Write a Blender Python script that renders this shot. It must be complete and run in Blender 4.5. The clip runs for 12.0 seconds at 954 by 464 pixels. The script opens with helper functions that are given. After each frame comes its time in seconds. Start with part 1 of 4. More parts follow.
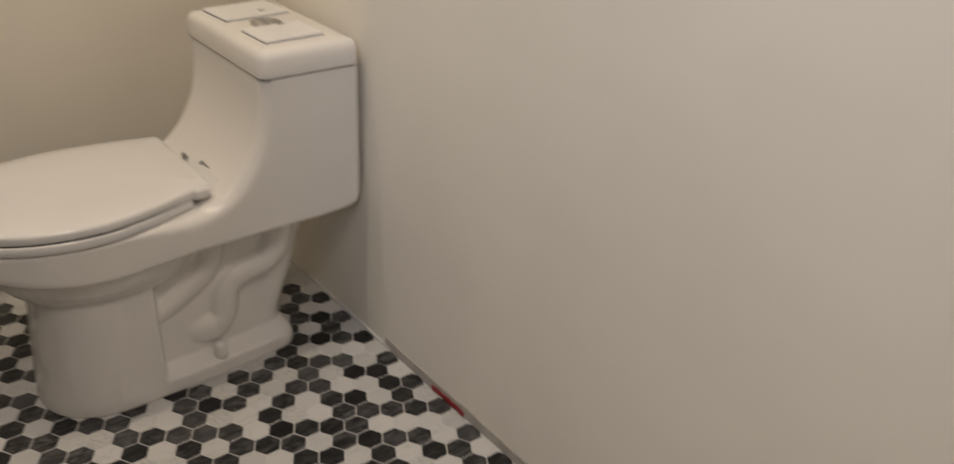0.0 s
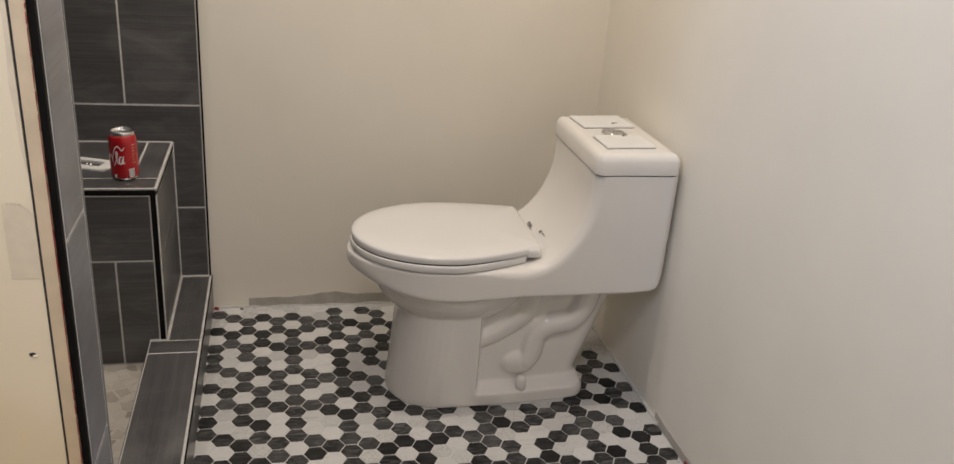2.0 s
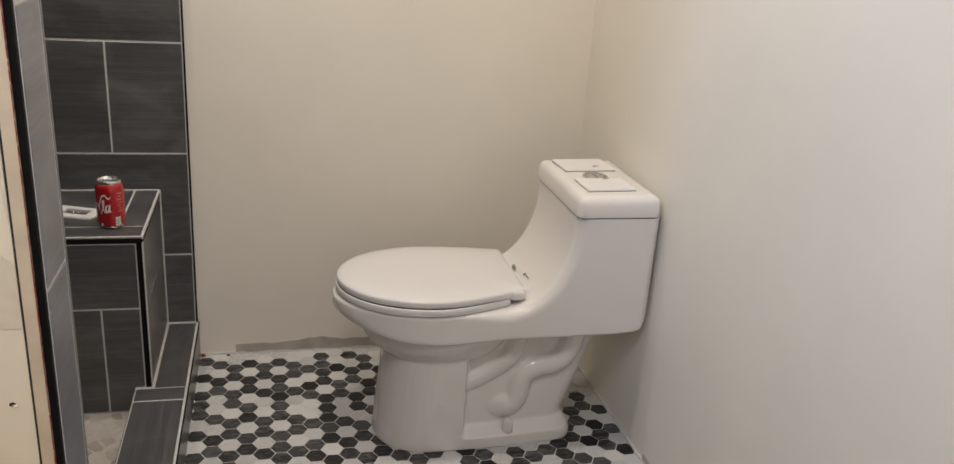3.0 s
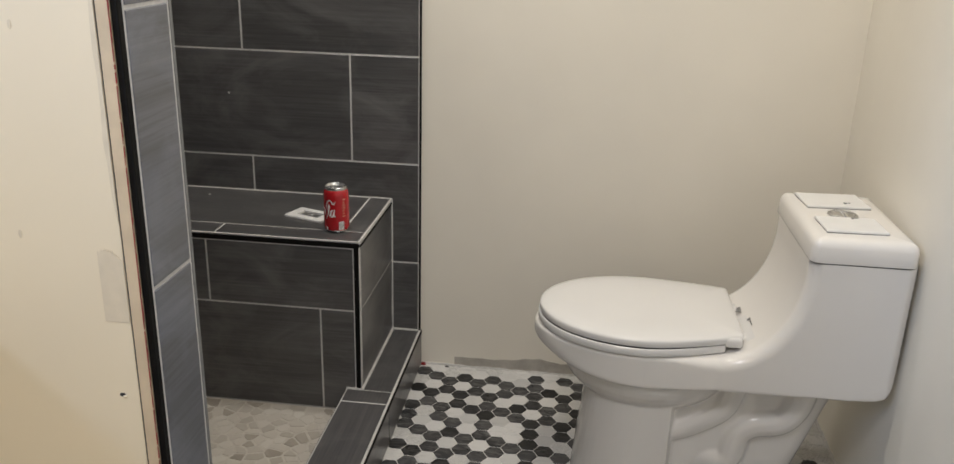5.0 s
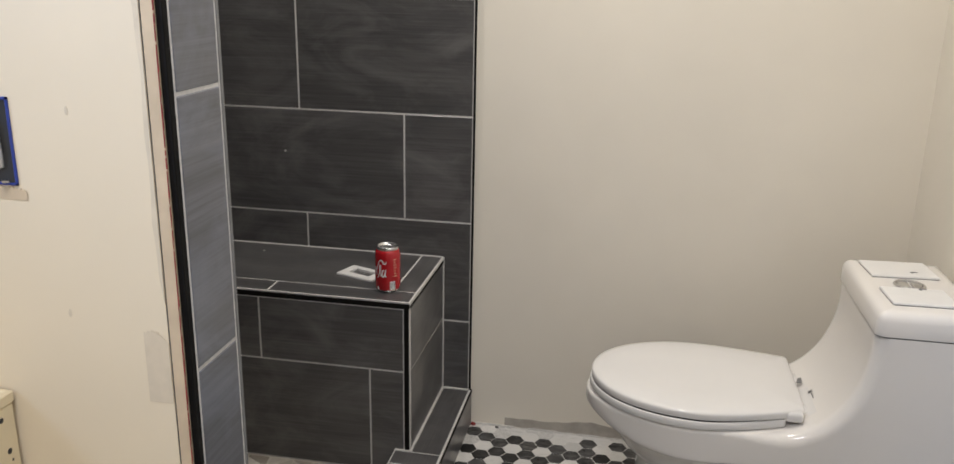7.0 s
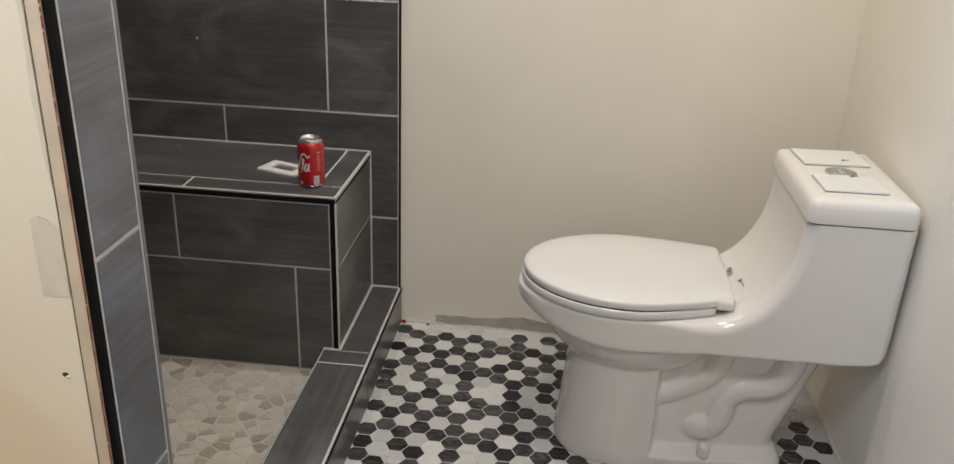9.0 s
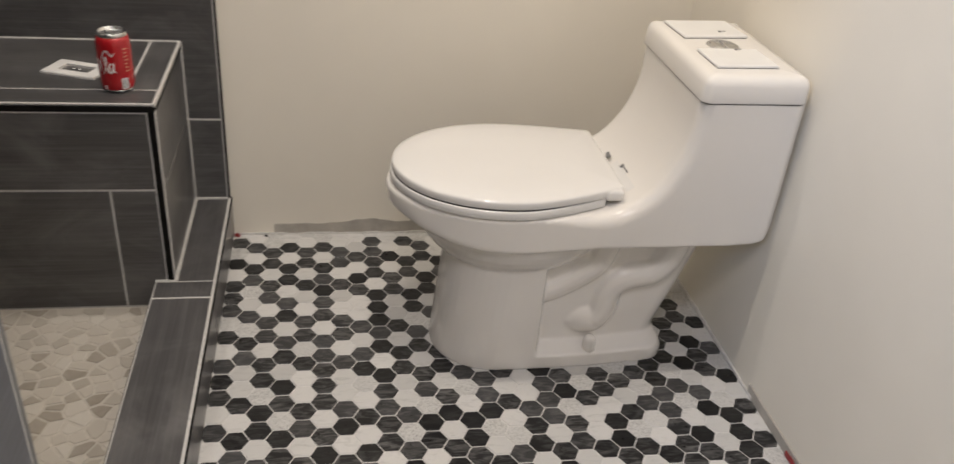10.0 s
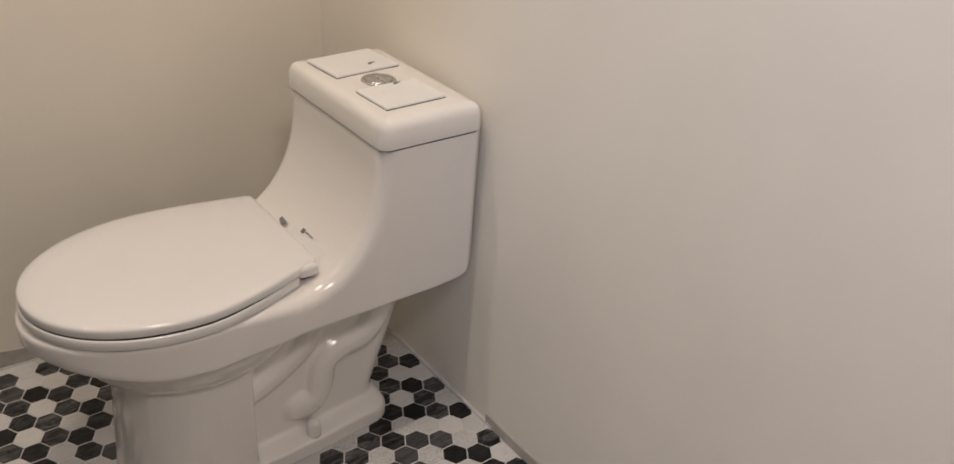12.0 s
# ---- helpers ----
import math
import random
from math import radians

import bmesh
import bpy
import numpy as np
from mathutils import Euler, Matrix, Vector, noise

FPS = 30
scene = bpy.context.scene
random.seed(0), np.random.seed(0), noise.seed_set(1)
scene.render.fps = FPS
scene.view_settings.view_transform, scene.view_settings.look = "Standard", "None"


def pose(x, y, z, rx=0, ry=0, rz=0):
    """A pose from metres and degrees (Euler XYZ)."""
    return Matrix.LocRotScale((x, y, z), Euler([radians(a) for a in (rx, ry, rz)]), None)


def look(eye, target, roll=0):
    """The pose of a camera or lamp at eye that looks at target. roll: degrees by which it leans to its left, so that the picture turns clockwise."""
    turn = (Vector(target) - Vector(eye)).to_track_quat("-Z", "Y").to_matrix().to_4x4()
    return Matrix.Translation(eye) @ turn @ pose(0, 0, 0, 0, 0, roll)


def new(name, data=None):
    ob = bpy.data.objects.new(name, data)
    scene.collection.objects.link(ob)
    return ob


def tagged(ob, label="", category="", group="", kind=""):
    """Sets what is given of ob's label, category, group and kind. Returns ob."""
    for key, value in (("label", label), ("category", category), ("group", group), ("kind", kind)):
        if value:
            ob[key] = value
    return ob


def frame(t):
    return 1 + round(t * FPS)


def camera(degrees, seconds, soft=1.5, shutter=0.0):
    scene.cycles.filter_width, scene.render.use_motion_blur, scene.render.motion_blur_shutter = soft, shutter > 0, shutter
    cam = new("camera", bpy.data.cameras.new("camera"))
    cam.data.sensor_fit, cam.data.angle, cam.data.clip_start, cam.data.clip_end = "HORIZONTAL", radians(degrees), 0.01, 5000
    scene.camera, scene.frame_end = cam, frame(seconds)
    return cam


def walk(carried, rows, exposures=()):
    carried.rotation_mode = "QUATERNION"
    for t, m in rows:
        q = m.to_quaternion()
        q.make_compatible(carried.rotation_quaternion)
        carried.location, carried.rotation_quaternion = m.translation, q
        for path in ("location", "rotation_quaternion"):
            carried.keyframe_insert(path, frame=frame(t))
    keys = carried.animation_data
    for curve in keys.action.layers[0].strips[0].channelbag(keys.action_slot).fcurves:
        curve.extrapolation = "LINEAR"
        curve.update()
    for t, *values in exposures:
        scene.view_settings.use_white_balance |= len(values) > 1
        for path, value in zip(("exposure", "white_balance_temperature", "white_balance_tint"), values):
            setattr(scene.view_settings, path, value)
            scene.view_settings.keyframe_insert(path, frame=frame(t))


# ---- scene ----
cam = camera(58.0, 12.0, shutter=0.25)
PATH = [
    (0, (-0.888, -2.081, 1.204), (0.235, -0.735, 0.241), 3.1),
    (0.3, (-0.834, -2.187, 1.226), (0.021, -0.58, 0.397), 3.0),
    (0.5, (-0.834, -2.235, 1.238), (-0.129, -0.552, 0.419), 4.2),
    (1, (-0.845, -2.334, 1.276), (-0.409, -0.566, 0.446), 2.6),
    (1.5, (-0.931, -2.411, 1.287), (-0.509, -0.630, 0.477), 3.6),
    (2, (-0.962, -2.460, 1.303), (-0.517, -0.669, 0.532), 4.6),
    (2.5, (-0.969, -2.478, 1.311), (-0.503, -0.665, 0.605), 4.7),
    (3, (-0.947, -2.482, 1.316), (-0.483, -0.660, 0.637), 4.0),
    (3.5, (-0.911, -2.469, 1.311), (-0.510, -0.625, 0.652), 3.1),
    (3.7, (-0.873, -2.441, 1.309), (-0.601, -0.572, 0.649), 2.4),
    (5.3, (-0.715, -2.370, 1.296), (-0.955, -0.500, 0.627), 1.9),
    (5.5, (-0.714, -2.363, 1.296), (-0.959, -0.493, 0.630), 2.1),
    (6, (-0.714, -2.343, 1.293), (-0.963, -0.469, 0.640), 2.3),
    (6.5, (-0.720, -2.333, 1.319), (-1.050, -0.471, 0.666), 1.4),
    (6.7, (-0.720, -2.342, 1.336), (-1.081, -0.477, 0.712), 0.9),
    (8.3, (-0.685, -2.341, 1.332), (-0.910, -0.421, 0.824), 2.0),
    (8.5, (-0.677, -2.336, 1.317), (-0.888, -0.440, 0.719), 1.9),
    (9, (-0.728, -2.281, 1.283), (-0.903, -0.448, 0.504), 2.3),
    (9.5, (-0.875, -2.146, 1.269), (-0.899, -0.352, 0.386), 3.5),
    (10, (-0.923, -2.05, 1.241), (-0.578, -0.366, 0.22), 5.2),
    (10.5, (-0.858, -1.92, 1.243), (-0.365, -0.281, 0.209), 3.6),
    (11, (-0.834, -1.818, 1.254), (-0.150, -0.251, 0.211), 4.1),
    (11.5, (-0.911, -1.764, 1.271), (0.023, -0.333, 0.227), 4.5),
    (12, (-0.930, -1.762, 1.280), (0.170, -0.422, 0.278), 4.55),
]
EXPOSURES = [
    (0, -0.52, 7250, 15.6),
    (0.5, -0.47, 7353, 15.7),
    (1, -0.31, 7117, 14.8),
    (1.5, -0.10, 6950, 15.4),
    (2, -0.17, 6650, 14.9),
    (3, -0.17, 6500, 15.1),
    (5.5, 0.0, 6200, 10.6),
    (6.5, 0.02, 6160, 13.1),
    (8.3, -0.22, 6250, 12.1),
    (8.5, -0.2, 6250, 12.1),
    (9, 0.003, 6275, 11.6),
    (9.5, 0.127, 6450, 13.6),
    (10.5, 0.105, 6530, 15.0),
    (11, -0.15, 6620, 16.7),
    (11.5, -0.27, 6785, 17.1),
    (12, -0.29, 6900, 18.8),
]
walk(cam, [(t, look(eye, target, roll)) for t, eye, target, roll in PATH], EXPOSURES)

# ---- light ----
world = bpy.data.worlds.new("world")
scene.world = world
world.use_nodes = True
world.node_tree.nodes["Background"].inputs[0].default_value = (0.8, 0.85, 1.0, 1)
world.node_tree.nodes["Background"].inputs[1].default_value = 0.02


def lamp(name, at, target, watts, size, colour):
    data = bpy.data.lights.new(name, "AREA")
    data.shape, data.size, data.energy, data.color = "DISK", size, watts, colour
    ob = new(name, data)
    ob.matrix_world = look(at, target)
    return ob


# two unseen lamps set to suit the porcelain highlights; no fixtures built
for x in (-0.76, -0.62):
    lamp("unseen_overhead_lamp", (x, -0.72, 2.42), (x, -0.72, 0), 7.1, 0.055, (1.0, 0.918, 0.77))
# unseen downlight, added to brighten the upper shower tiles
lamp("unseen_shower_lamp", (-1.62, -0.28, 2.42), (-1.62, -0.28, 0), 8.0, 0.09, (1.0, 0.93, 0.82))
# broad overhead fill, added to light the walls; no fixture known
lamp("unseen_overhead_lamp", (-1.0, -2.30, 2.42), (-1.0, -2.30, 0), 19, 0.5, (0.985, 0.955, 0.95))
# added cool fill aimed at the upper east wall; no window stands here
lamp("cool_wall_fill", (-2.62, -2.80, 2.1), (0, -1.3, 1.65), 6.6, 0.45, (0.48, 0.67, 1.0)).data.spread = radians(72)


# ---- materials ----
def graph(name, rough=0.5, metal=0.0, coat=0.0):
    mat = bpy.data.materials.new(name)
    mat.use_nodes = True
    nt = mat.node_tree
    b = nt.nodes["Principled BSDF"]
    b.inputs["Roughness"].default_value = rough
    b.inputs["Metallic"].default_value = metal
    b.inputs["Coat Weight"].default_value = coat
    return mat, nt, b


def coords(nt, scale, turn=(0, 0, 0), shift=None):
    """World position, scaled; shift adds a value socket to all axes."""
    geo = nt.nodes.new("ShaderNodeNewGeometry")
    mp = nt.nodes.new("ShaderNodeMapping")
    mp.inputs["Scale"].default_value = scale
    mp.inputs["Rotation"].default_value = turn
    if shift is None:
        nt.links.new(geo.outputs["Position"], mp.inputs["Vector"])
    else:
        add = nt.nodes.new("ShaderNodeVectorMath")
        nt.links.new(geo.outputs["Position"], add.inputs[0])
        nt.links.new(shift, add.inputs[1])
        nt.links.new(add.outputs[0], mp.inputs["Vector"])
    return mp.outputs[0]


def noise_of(nt, vec, scale, detail=4.0, rough=0.55, distort=0.0):
    n = nt.nodes.new("ShaderNodeTexNoise")
    n.inputs["Scale"].default_value = scale
    n.inputs["Detail"].default_value = detail
    n.inputs["Roughness"].default_value = rough
    n.inputs["Distortion"].default_value = distort
    nt.links.new(vec, n.inputs["Vector"])
    return n.outputs["Fac"]


def ramp(nt, fac, stops):
    r = nt.nodes.new("ShaderNodeValToRGB")
    els = r.color_ramp.elements
    while len(els) < len(stops):
        els.new(0.5)
    for e, (p, c) in zip(els, stops):
        e.position, e.color = p, (*c, 1) if len(c) == 3 else c
    nt.links.new(fac, r.inputs[0])
    return r.outputs[0]


def mixc(nt, fac, a, b, mode="MIX"):
    m = nt.nodes.new("ShaderNodeMix")
    m.data_type, m.blend_type = "RGBA", mode
    for s, v in ((m.inputs["Factor"], fac), (m.inputs["A"], a), (m.inputs["B"], b)):
        if isinstance(v, (int, float)):
            s.default_value = v
        elif isinstance(v, tuple):
            s.default_value = (*v, 1)
        else:
            nt.links.new(v, s)
    return m.outputs["Result"]


def bump(nt, b, height, strength, dist):
    n = nt.nodes.new("ShaderNodeBump")
    n.inputs["Strength"].default_value, n.inputs["Distance"].default_value = strength, dist
    nt.links.new(height, n.inputs["Height"])
    nt.links.new(n.outputs[0], b.inputs["Normal"])


def spread(nt, fac, lo, hi):
    m = nt.nodes.new("ShaderNodeMapRange")
    m.inputs["To Min"].default_value, m.inputs["To Max"].default_value = lo, hi
    nt.links.new(fac, m.inputs["Value"])
    return m.outputs[0]


def chance(nt):
    """A random value for each piece: by object and by island."""
    o, g = nt.nodes.new("ShaderNodeObjectInfo"), nt.nodes.new("ShaderNodeNewGeometry")
    a = nt.nodes.new("ShaderNodeMath")
    a.operation = "ADD"
    nt.links.new(o.outputs["Random"], a.inputs[0])
    nt.links.new(g.outputs["Random Per Island"], a.inputs[1])
    f = nt.nodes.new("ShaderNodeMath")
    f.operation = "FRACT"
    nt.links.new(a.outputs[0], f.inputs[0])
    return f.outputs[0]


def times(nt, fac, k):
    m = nt.nodes.new("ShaderNodeMath")
    m.operation = "MULTIPLY"
    nt.links.new(fac, m.inputs[0])
    m.inputs[1].default_value = k
    return m.outputs[0]


def plain(name, colour, rough=0.5, metal=0.0, vary=0.12, scale=30.0, relief=0.0, coat=0.0):
    mat, nt, b = graph(name, rough, metal, coat)
    v = coords(nt, (1, 1, 1))
    n = noise_of(nt, v, scale)
    lo = tuple(max(0, c * (1 - vary)) for c in colour)
    hi = tuple(min(1, c * (1 + vary)) for c in colour)
    nt.links.new(ramp(nt, n, [(0.3, lo), (0.7, hi)]), b.inputs["Base Color"])
    nt.links.new(spread(nt, noise_of(nt, v, scale * 0.3), max(0, rough - 0.08), min(1, rough + 0.08)), b.inputs["Roughness"])
    if relief:
        bump(nt, b, n, relief, 0.002)
    return mat


def paint(name, colour):
    """Rolled wall paint: broad mottling, roller stipple."""
    mat, nt, b = graph(name, 0.55)
    v = coords(nt, (1, 1, 1))
    big = noise_of(nt, v, 2.2, 3)
    mid = noise_of(nt, v, 14, 5)
    c = ramp(nt, big, [(0.3, tuple(k * 0.955 for k in colour)), (0.7, tuple(min(1, k * 1.03) for k in colour))])
    c = mixc(nt, times(nt, mid, 0.12), c, tuple(k * 0.9 for k in colour))
    nt.links.new(c, b.inputs["Base Color"])
    nt.links.new(spread(nt, mid, 0.42, 0.62), b.inputs["Roughness"])
    bump(nt, b, noise_of(nt, v, 420, 3), 0.12, 0.0006)
    return mat


def slate(name, scale, dark=(0.048, 0.047, 0.048), mid=(0.080, 0.078, 0.079), pale=(0.125, 0.121, 0.122), dust=(0.21, 0.205, 0.20), cloud=0.62):
    """Charcoal porcelain tile with fine drawn streaks and a wiped haze of grout dust."""
    mat, nt, b = graph(name, 0.38, coat=0.4)
    b.inputs["Coat Roughness"].default_value = 0.30
    r = chance(nt)
    sh = times(nt, r, 7.0)
    fine = noise_of(nt, coords(nt, scale, shift=sh), 1.0, 6, 0.65)
    broad = noise_of(nt, coords(nt, tuple(k * 0.32 for k in scale), shift=sh), 1.0, 3, 0.5)
    c = ramp(nt, fine, [(0.25, dark), (0.5, mid), (0.78, pale)])
    c = mixc(nt, ramp(nt, broad, [(0.35, (0.42, 0.42, 0.42)), (0.68, (0, 0, 0))]), c, tuple(k * 0.72 for k in dark))
    v2 = coords(nt, (1, 1, 1.7), (0.2, 0.3, 0), shift=sh)
    haze = ramp(nt, noise_of(nt, v2, 4.2, 6, 0.62, 1.1), [(0.44, (0, 0, 0)), (0.80, (cloud, cloud, cloud))])
    c = mixc(nt, haze, c, dust)
    c = mixc(nt, 1.0, c, ramp(nt, r, [(0, (0.90, 0.90, 0.90)), (1, (1.08, 1.08, 1.08))]), "MULTIPLY")
    nt.links.new(c, b.inputs["Base Color"])
    nt.links.new(spread(nt, noise_of(nt, v2, 9, 5), 0.24, 0.46), b.inputs["Roughness"])
    bump(nt, b, fine, 0.18, 0.001)
    return mat


def marble(name, dark):
    mat, nt, b = graph(name, 0.3)
    b.inputs["Specular IOR Level"].default_value = 0.32
    r = chance(nt)
    v = coords(nt, (1, 1, 1), (0, 0, 0.6), shift=times(nt, r, 9.0))
    v2 = coords(nt, (20, 75, 20), (0, 0, 0.5), shift=times(nt, r, 5.0))
    streak = noise_of(nt, v2, 1.0, 5, 0.6, 1.4)
    cloud = noise_of(nt, v, 60, 4)
    if dark:
        base = ramp(nt, r, [(0, (0.006, 0.006, 0.0065)), (0.45, (0.009, 0.009, 0.0095)), (0.7, (0.020, 0.020, 0.021)), (1, (0.055, 0.055, 0.057))])
        veins = mixc(nt, 1.0, ramp(nt, streak, [(0.45, (0, 0, 0)), (0.66, (0.9, 0.9, 0.9))]), ramp(nt, times(nt, r, 1.0), [(0.0, (0.05, 0.05, 0.05)), (0.3, (0.45, 0.45, 0.45)), (0.5, (1, 1, 1)), (0.85, (0.7, 0.7, 0.7))]), "MULTIPLY")
        c = mixc(nt, veins, base, (0.15, 0.148, 0.145))
        c = mixc(nt, times(nt, cloud, 0.08), c, (0.06, 0.06, 0.063))
    else:
        base = ramp(nt, r, [(0, (0.46, 0.455, 0.445)), (0.2, (0.54, 0.535, 0.52)), (1, (0.61, 0.60, 0.585))])
        c = mixc(nt, ramp(nt, streak, [(0.55, (0, 0, 0)), (0.74, (0.5, 0.5, 0.5))]), base, (0.30, 0.30, 0.295))
        kind = ramp(nt, r, [(0.30, (0, 0, 0)), (0.34, (1, 1, 1)), (0.52, (1, 1, 1)), (0.56, (0.12, 0.12, 0.12))])
        fleck = ramp(nt, noise_of(nt, v, 260, 5, 0.7), [(0.48, (0, 0, 0)), (0.62, (0.75, 0.75, 0.75))])
        c = mixc(nt, mixc(nt, 1.0, fleck, kind, "MULTIPLY"), c, (0.25, 0.25, 0.24))
    nt.links.new(c, b.inputs["Base Color"])
    nt.links.new(spread(nt, cloud, 0.2, 0.42), b.inputs["Roughness"])
    bump(nt, b, streak, 0.08, 0.0008)
    return mat


def pebble_stone():
    mat, nt, b = graph("tumbled_stone", 0.5)
    r = chance(nt)
    c = ramp(nt, r, [(0, (0.20, 0.17, 0.135)), (0.12, (0.27, 0.235, 0.19)), (0.2, (0.36, 0.325, 0.275)), (0.34, (0.45, 0.415, 0.36)), (0.7, (0.50, 0.465, 0.41)), (1, (0.56, 0.53, 0.475))])
    v = coords(nt, (1, 1, 1), shift=times(nt, r, 6.0))
    n = noise_of(nt, v, 38, 5, 0.6, 0.5)
    c = mixc(nt, spread(nt, n, 0.0, 0.6), c, (0.47, 0.435, 0.38))
    nt.links.new(c, b.inputs["Base Color"])
    bump(nt, b, n, 0.2, 0.001)
    return mat


def ceramic(name, colour, rough=0.07):
    mat, nt, b = graph(name, rough, coat=0.35)
    v = coords(nt, (1, 1, 1))
    n = noise_of(nt, v, 6, 3)
    nt.links.new(ramp(nt, n, [(0.3, tuple(k * 0.975 for k in colour)), (0.7, colour)]), b.inputs["Base Color"])
    nt.links.new(spread(nt, noise_of(nt, v, 18, 4), rough, rough + 0.03), b.inputs["Roughness"])
    b.inputs["Coat Roughness"].default_value = 0.03
    return mat


M_WALL = paint("wall_paint", (0.79, 0.745, 0.655))
M_CREAM = paint("cream_wall_paint", (0.80, 0.70, 0.525))
M_CEIL = paint("ceiling_paint", (0.80, 0.79, 0.76))
M_SLATE_Z = slate("charcoal_tile_wall", (5, 5, 210))
M_SLATE_X = slate("charcoal_tile_bench_top", (5, 210, 5))
M_SLATE_Y = slate("charcoal_tile_curb_top", (210, 5, 5))
# same charcoal tile; bluish reflected light is put into its colours and haze
M_SLATE_LIT = slate("charcoal_tile_end_lit", (5, 5, 170), (0.060, 0.063, 0.074), (0.112, 0.118, 0.140), (0.165, 0.172, 0.198), (0.21, 0.23, 0.295), 0.85)
M_GROUT = plain("pale_grout", (0.55, 0.54, 0.52), 0.85, vary=0.12, scale=120, relief=0.3)
M_FLOORGROUT = plain("floor_grout", (0.62, 0.61, 0.59), 0.85, vary=0.12, scale=120, relief=0.3)
M_PEBGROUT = plain("sanded_grout", (0.50, 0.465, 0.41), 0.85, vary=0.1, scale=90, relief=0.3)
M_DARKHEX = marble("dark_marble", True)
M_LIGHTHEX = marble("white_marble", False)
M_PEBBLE = pebble_stone()
M_BLACK = plain("black_trim_metal", (0.007, 0.0065, 0.006), 0.72, vary=0.3)
M_BLACK.node_tree.nodes["Principled BSDF"].inputs["Specular IOR Level"].default_value = 0.12
M_MUD = plain("bare_joint_compound", (0.40, 0.375, 0.335), 0.9, vary=0.14, scale=25, relief=0.4)
M_RAW = plain("raw_board_edge", (0.60, 0.485, 0.335), 0.9, vary=0.10, scale=22, relief=0.2)
M_SMEAR = plain("dried_filler", (0.69, 0.60, 0.455), 0.85, vary=0.06, scale=40)
M_RED = plain("red_membrane", (0.25, 0.02, 0.022), 0.5, vary=0.25, scale=150)
M_PORCELAIN = ceramic("white_porcelain", (0.77, 0.745, 0.71), 0.11)
M_SEAT = ceramic("white_seat_plastic", (0.72, 0.71, 0.695), 0.14)
M_CHROME = plain("brushed_chrome", (0.62, 0.62, 0.62), 0.22, 1.0, 0.06, 80)
# near-black: shade of gaps and holes put into colour; also groove and crumb
M_SHADE_AND_CRUMB = plain("gap_shade_and_crumb", (0.03, 0.03, 0.03), 0.8)
M_PLATE = plain("white_plate_plastic", (0.75, 0.745, 0.73), 0.32, vary=0.02)
M_GREY = plain("grey_plastic", (0.16, 0.16, 0.16), 0.5)
M_CANRED = plain("red_can_lacquer", (0.42, 0.009, 0.014), 0.24, 0.15, 0.05, 20, coat=0.4)
M_ALU = plain("can_aluminium", (0.66, 0.66, 0.66), 0.26, 1.0, 0.05, 60)
M_CANGOLD = plain("can_gold_print", (0.60, 0.33, 0.20), 0.35, vary=0.1)
M_CANWHITE = plain("can_white_print", (0.78, 0.77, 0.76), 0.35, vary=0.03)
M_WOOD = plain("cream_cabinet_board", (0.70, 0.60, 0.40), 0.55, vary=0.08, scale=9)
M_BLUE = plain("blue_box_plastic", (0.025, 0.05, 0.28), 0.45)
M_CABLE = plain("grey_cable_sheath", (0.50, 0.50, 0.48), 0.5)


# ---- building helpers ----
def box(bm, x0, x1, y0, y1, z0, z1):
    vs = [bm.verts.new((x, y, z)) for x in (x0, x1) for y in (y0, y1) for z in (z0, z1)]
    for f in ((0, 1, 3, 2), (4, 6, 7, 5), (0, 4, 5, 1), (2, 3, 7, 6), (0, 2, 6, 4), (1, 5, 7, 3)):
        bm.faces.new([vs[i] for i in f])


def soft_box(bm, x0, x1, y0, y1, z0, z1, r=0.002, seg=2):
    box(bm, x0, x1, y0, y1, z0, z1)
    bmesh.ops.bevel(bm, geom=bm.edges[:], offset=r, segments=seg, affect="EDGES", profile=0.5)


def link(name, bm, mat, smooth=False):
    bmesh.ops.recalc_face_normals(bm, faces=bm.faces[:])
    me = bpy.data.meshes.new(name)
    bm.to_mesh(me)
    bm.free()
    me.materials.append(mat)
    if smooth:
        me.polygons.foreach_set("use_smooth", [True] * len(me.polygons))
    return new(name, me)


def part(name, bm, mat, parent, label="", smooth=False):
    ob = link(name, bm, mat, smooth)
    ob.parent = parent
    if parent.type == "EMPTY":
        ob.matrix_parent_inverse = parent.matrix_basis.inverted()
    if label:
        tagged(ob, label)
    return ob


def thing(name, at, label, category, group=""):
    ob = new(name)
    ob.empty_display_size = 0.1
    ob.location = at
    bpy.context.view_layer.update()
    return tagged(ob, label, category, group)


def loft(bm, rings, close=True):
    """Skin rings of equal length; caps at both ends."""
    rows = [[bm.verts.new(p) for p in ring] for ring in rings]
    n = len(rows[0])
    for a, b in zip(rows, rows[1:]):
        for i in range(n):
            bm.faces.new((a[i], a[(i + 1) % n], b[(i + 1) % n], b[i]))
    if close:
        bm.faces.new(rows[0][::-1])
        bm.faces.new(rows[-1])


def lathe(bm, profile, at=(0, 0, 0), n=32):
    """Turn (radius, height) pairs round the z axis."""
    loft(bm, [[(at[0] + r * math.cos(2 * math.pi * i / n), at[1] + r * math.sin(2 * math.pi * i / n), at[2] + z) for i in range(n)] for r, z in profile])


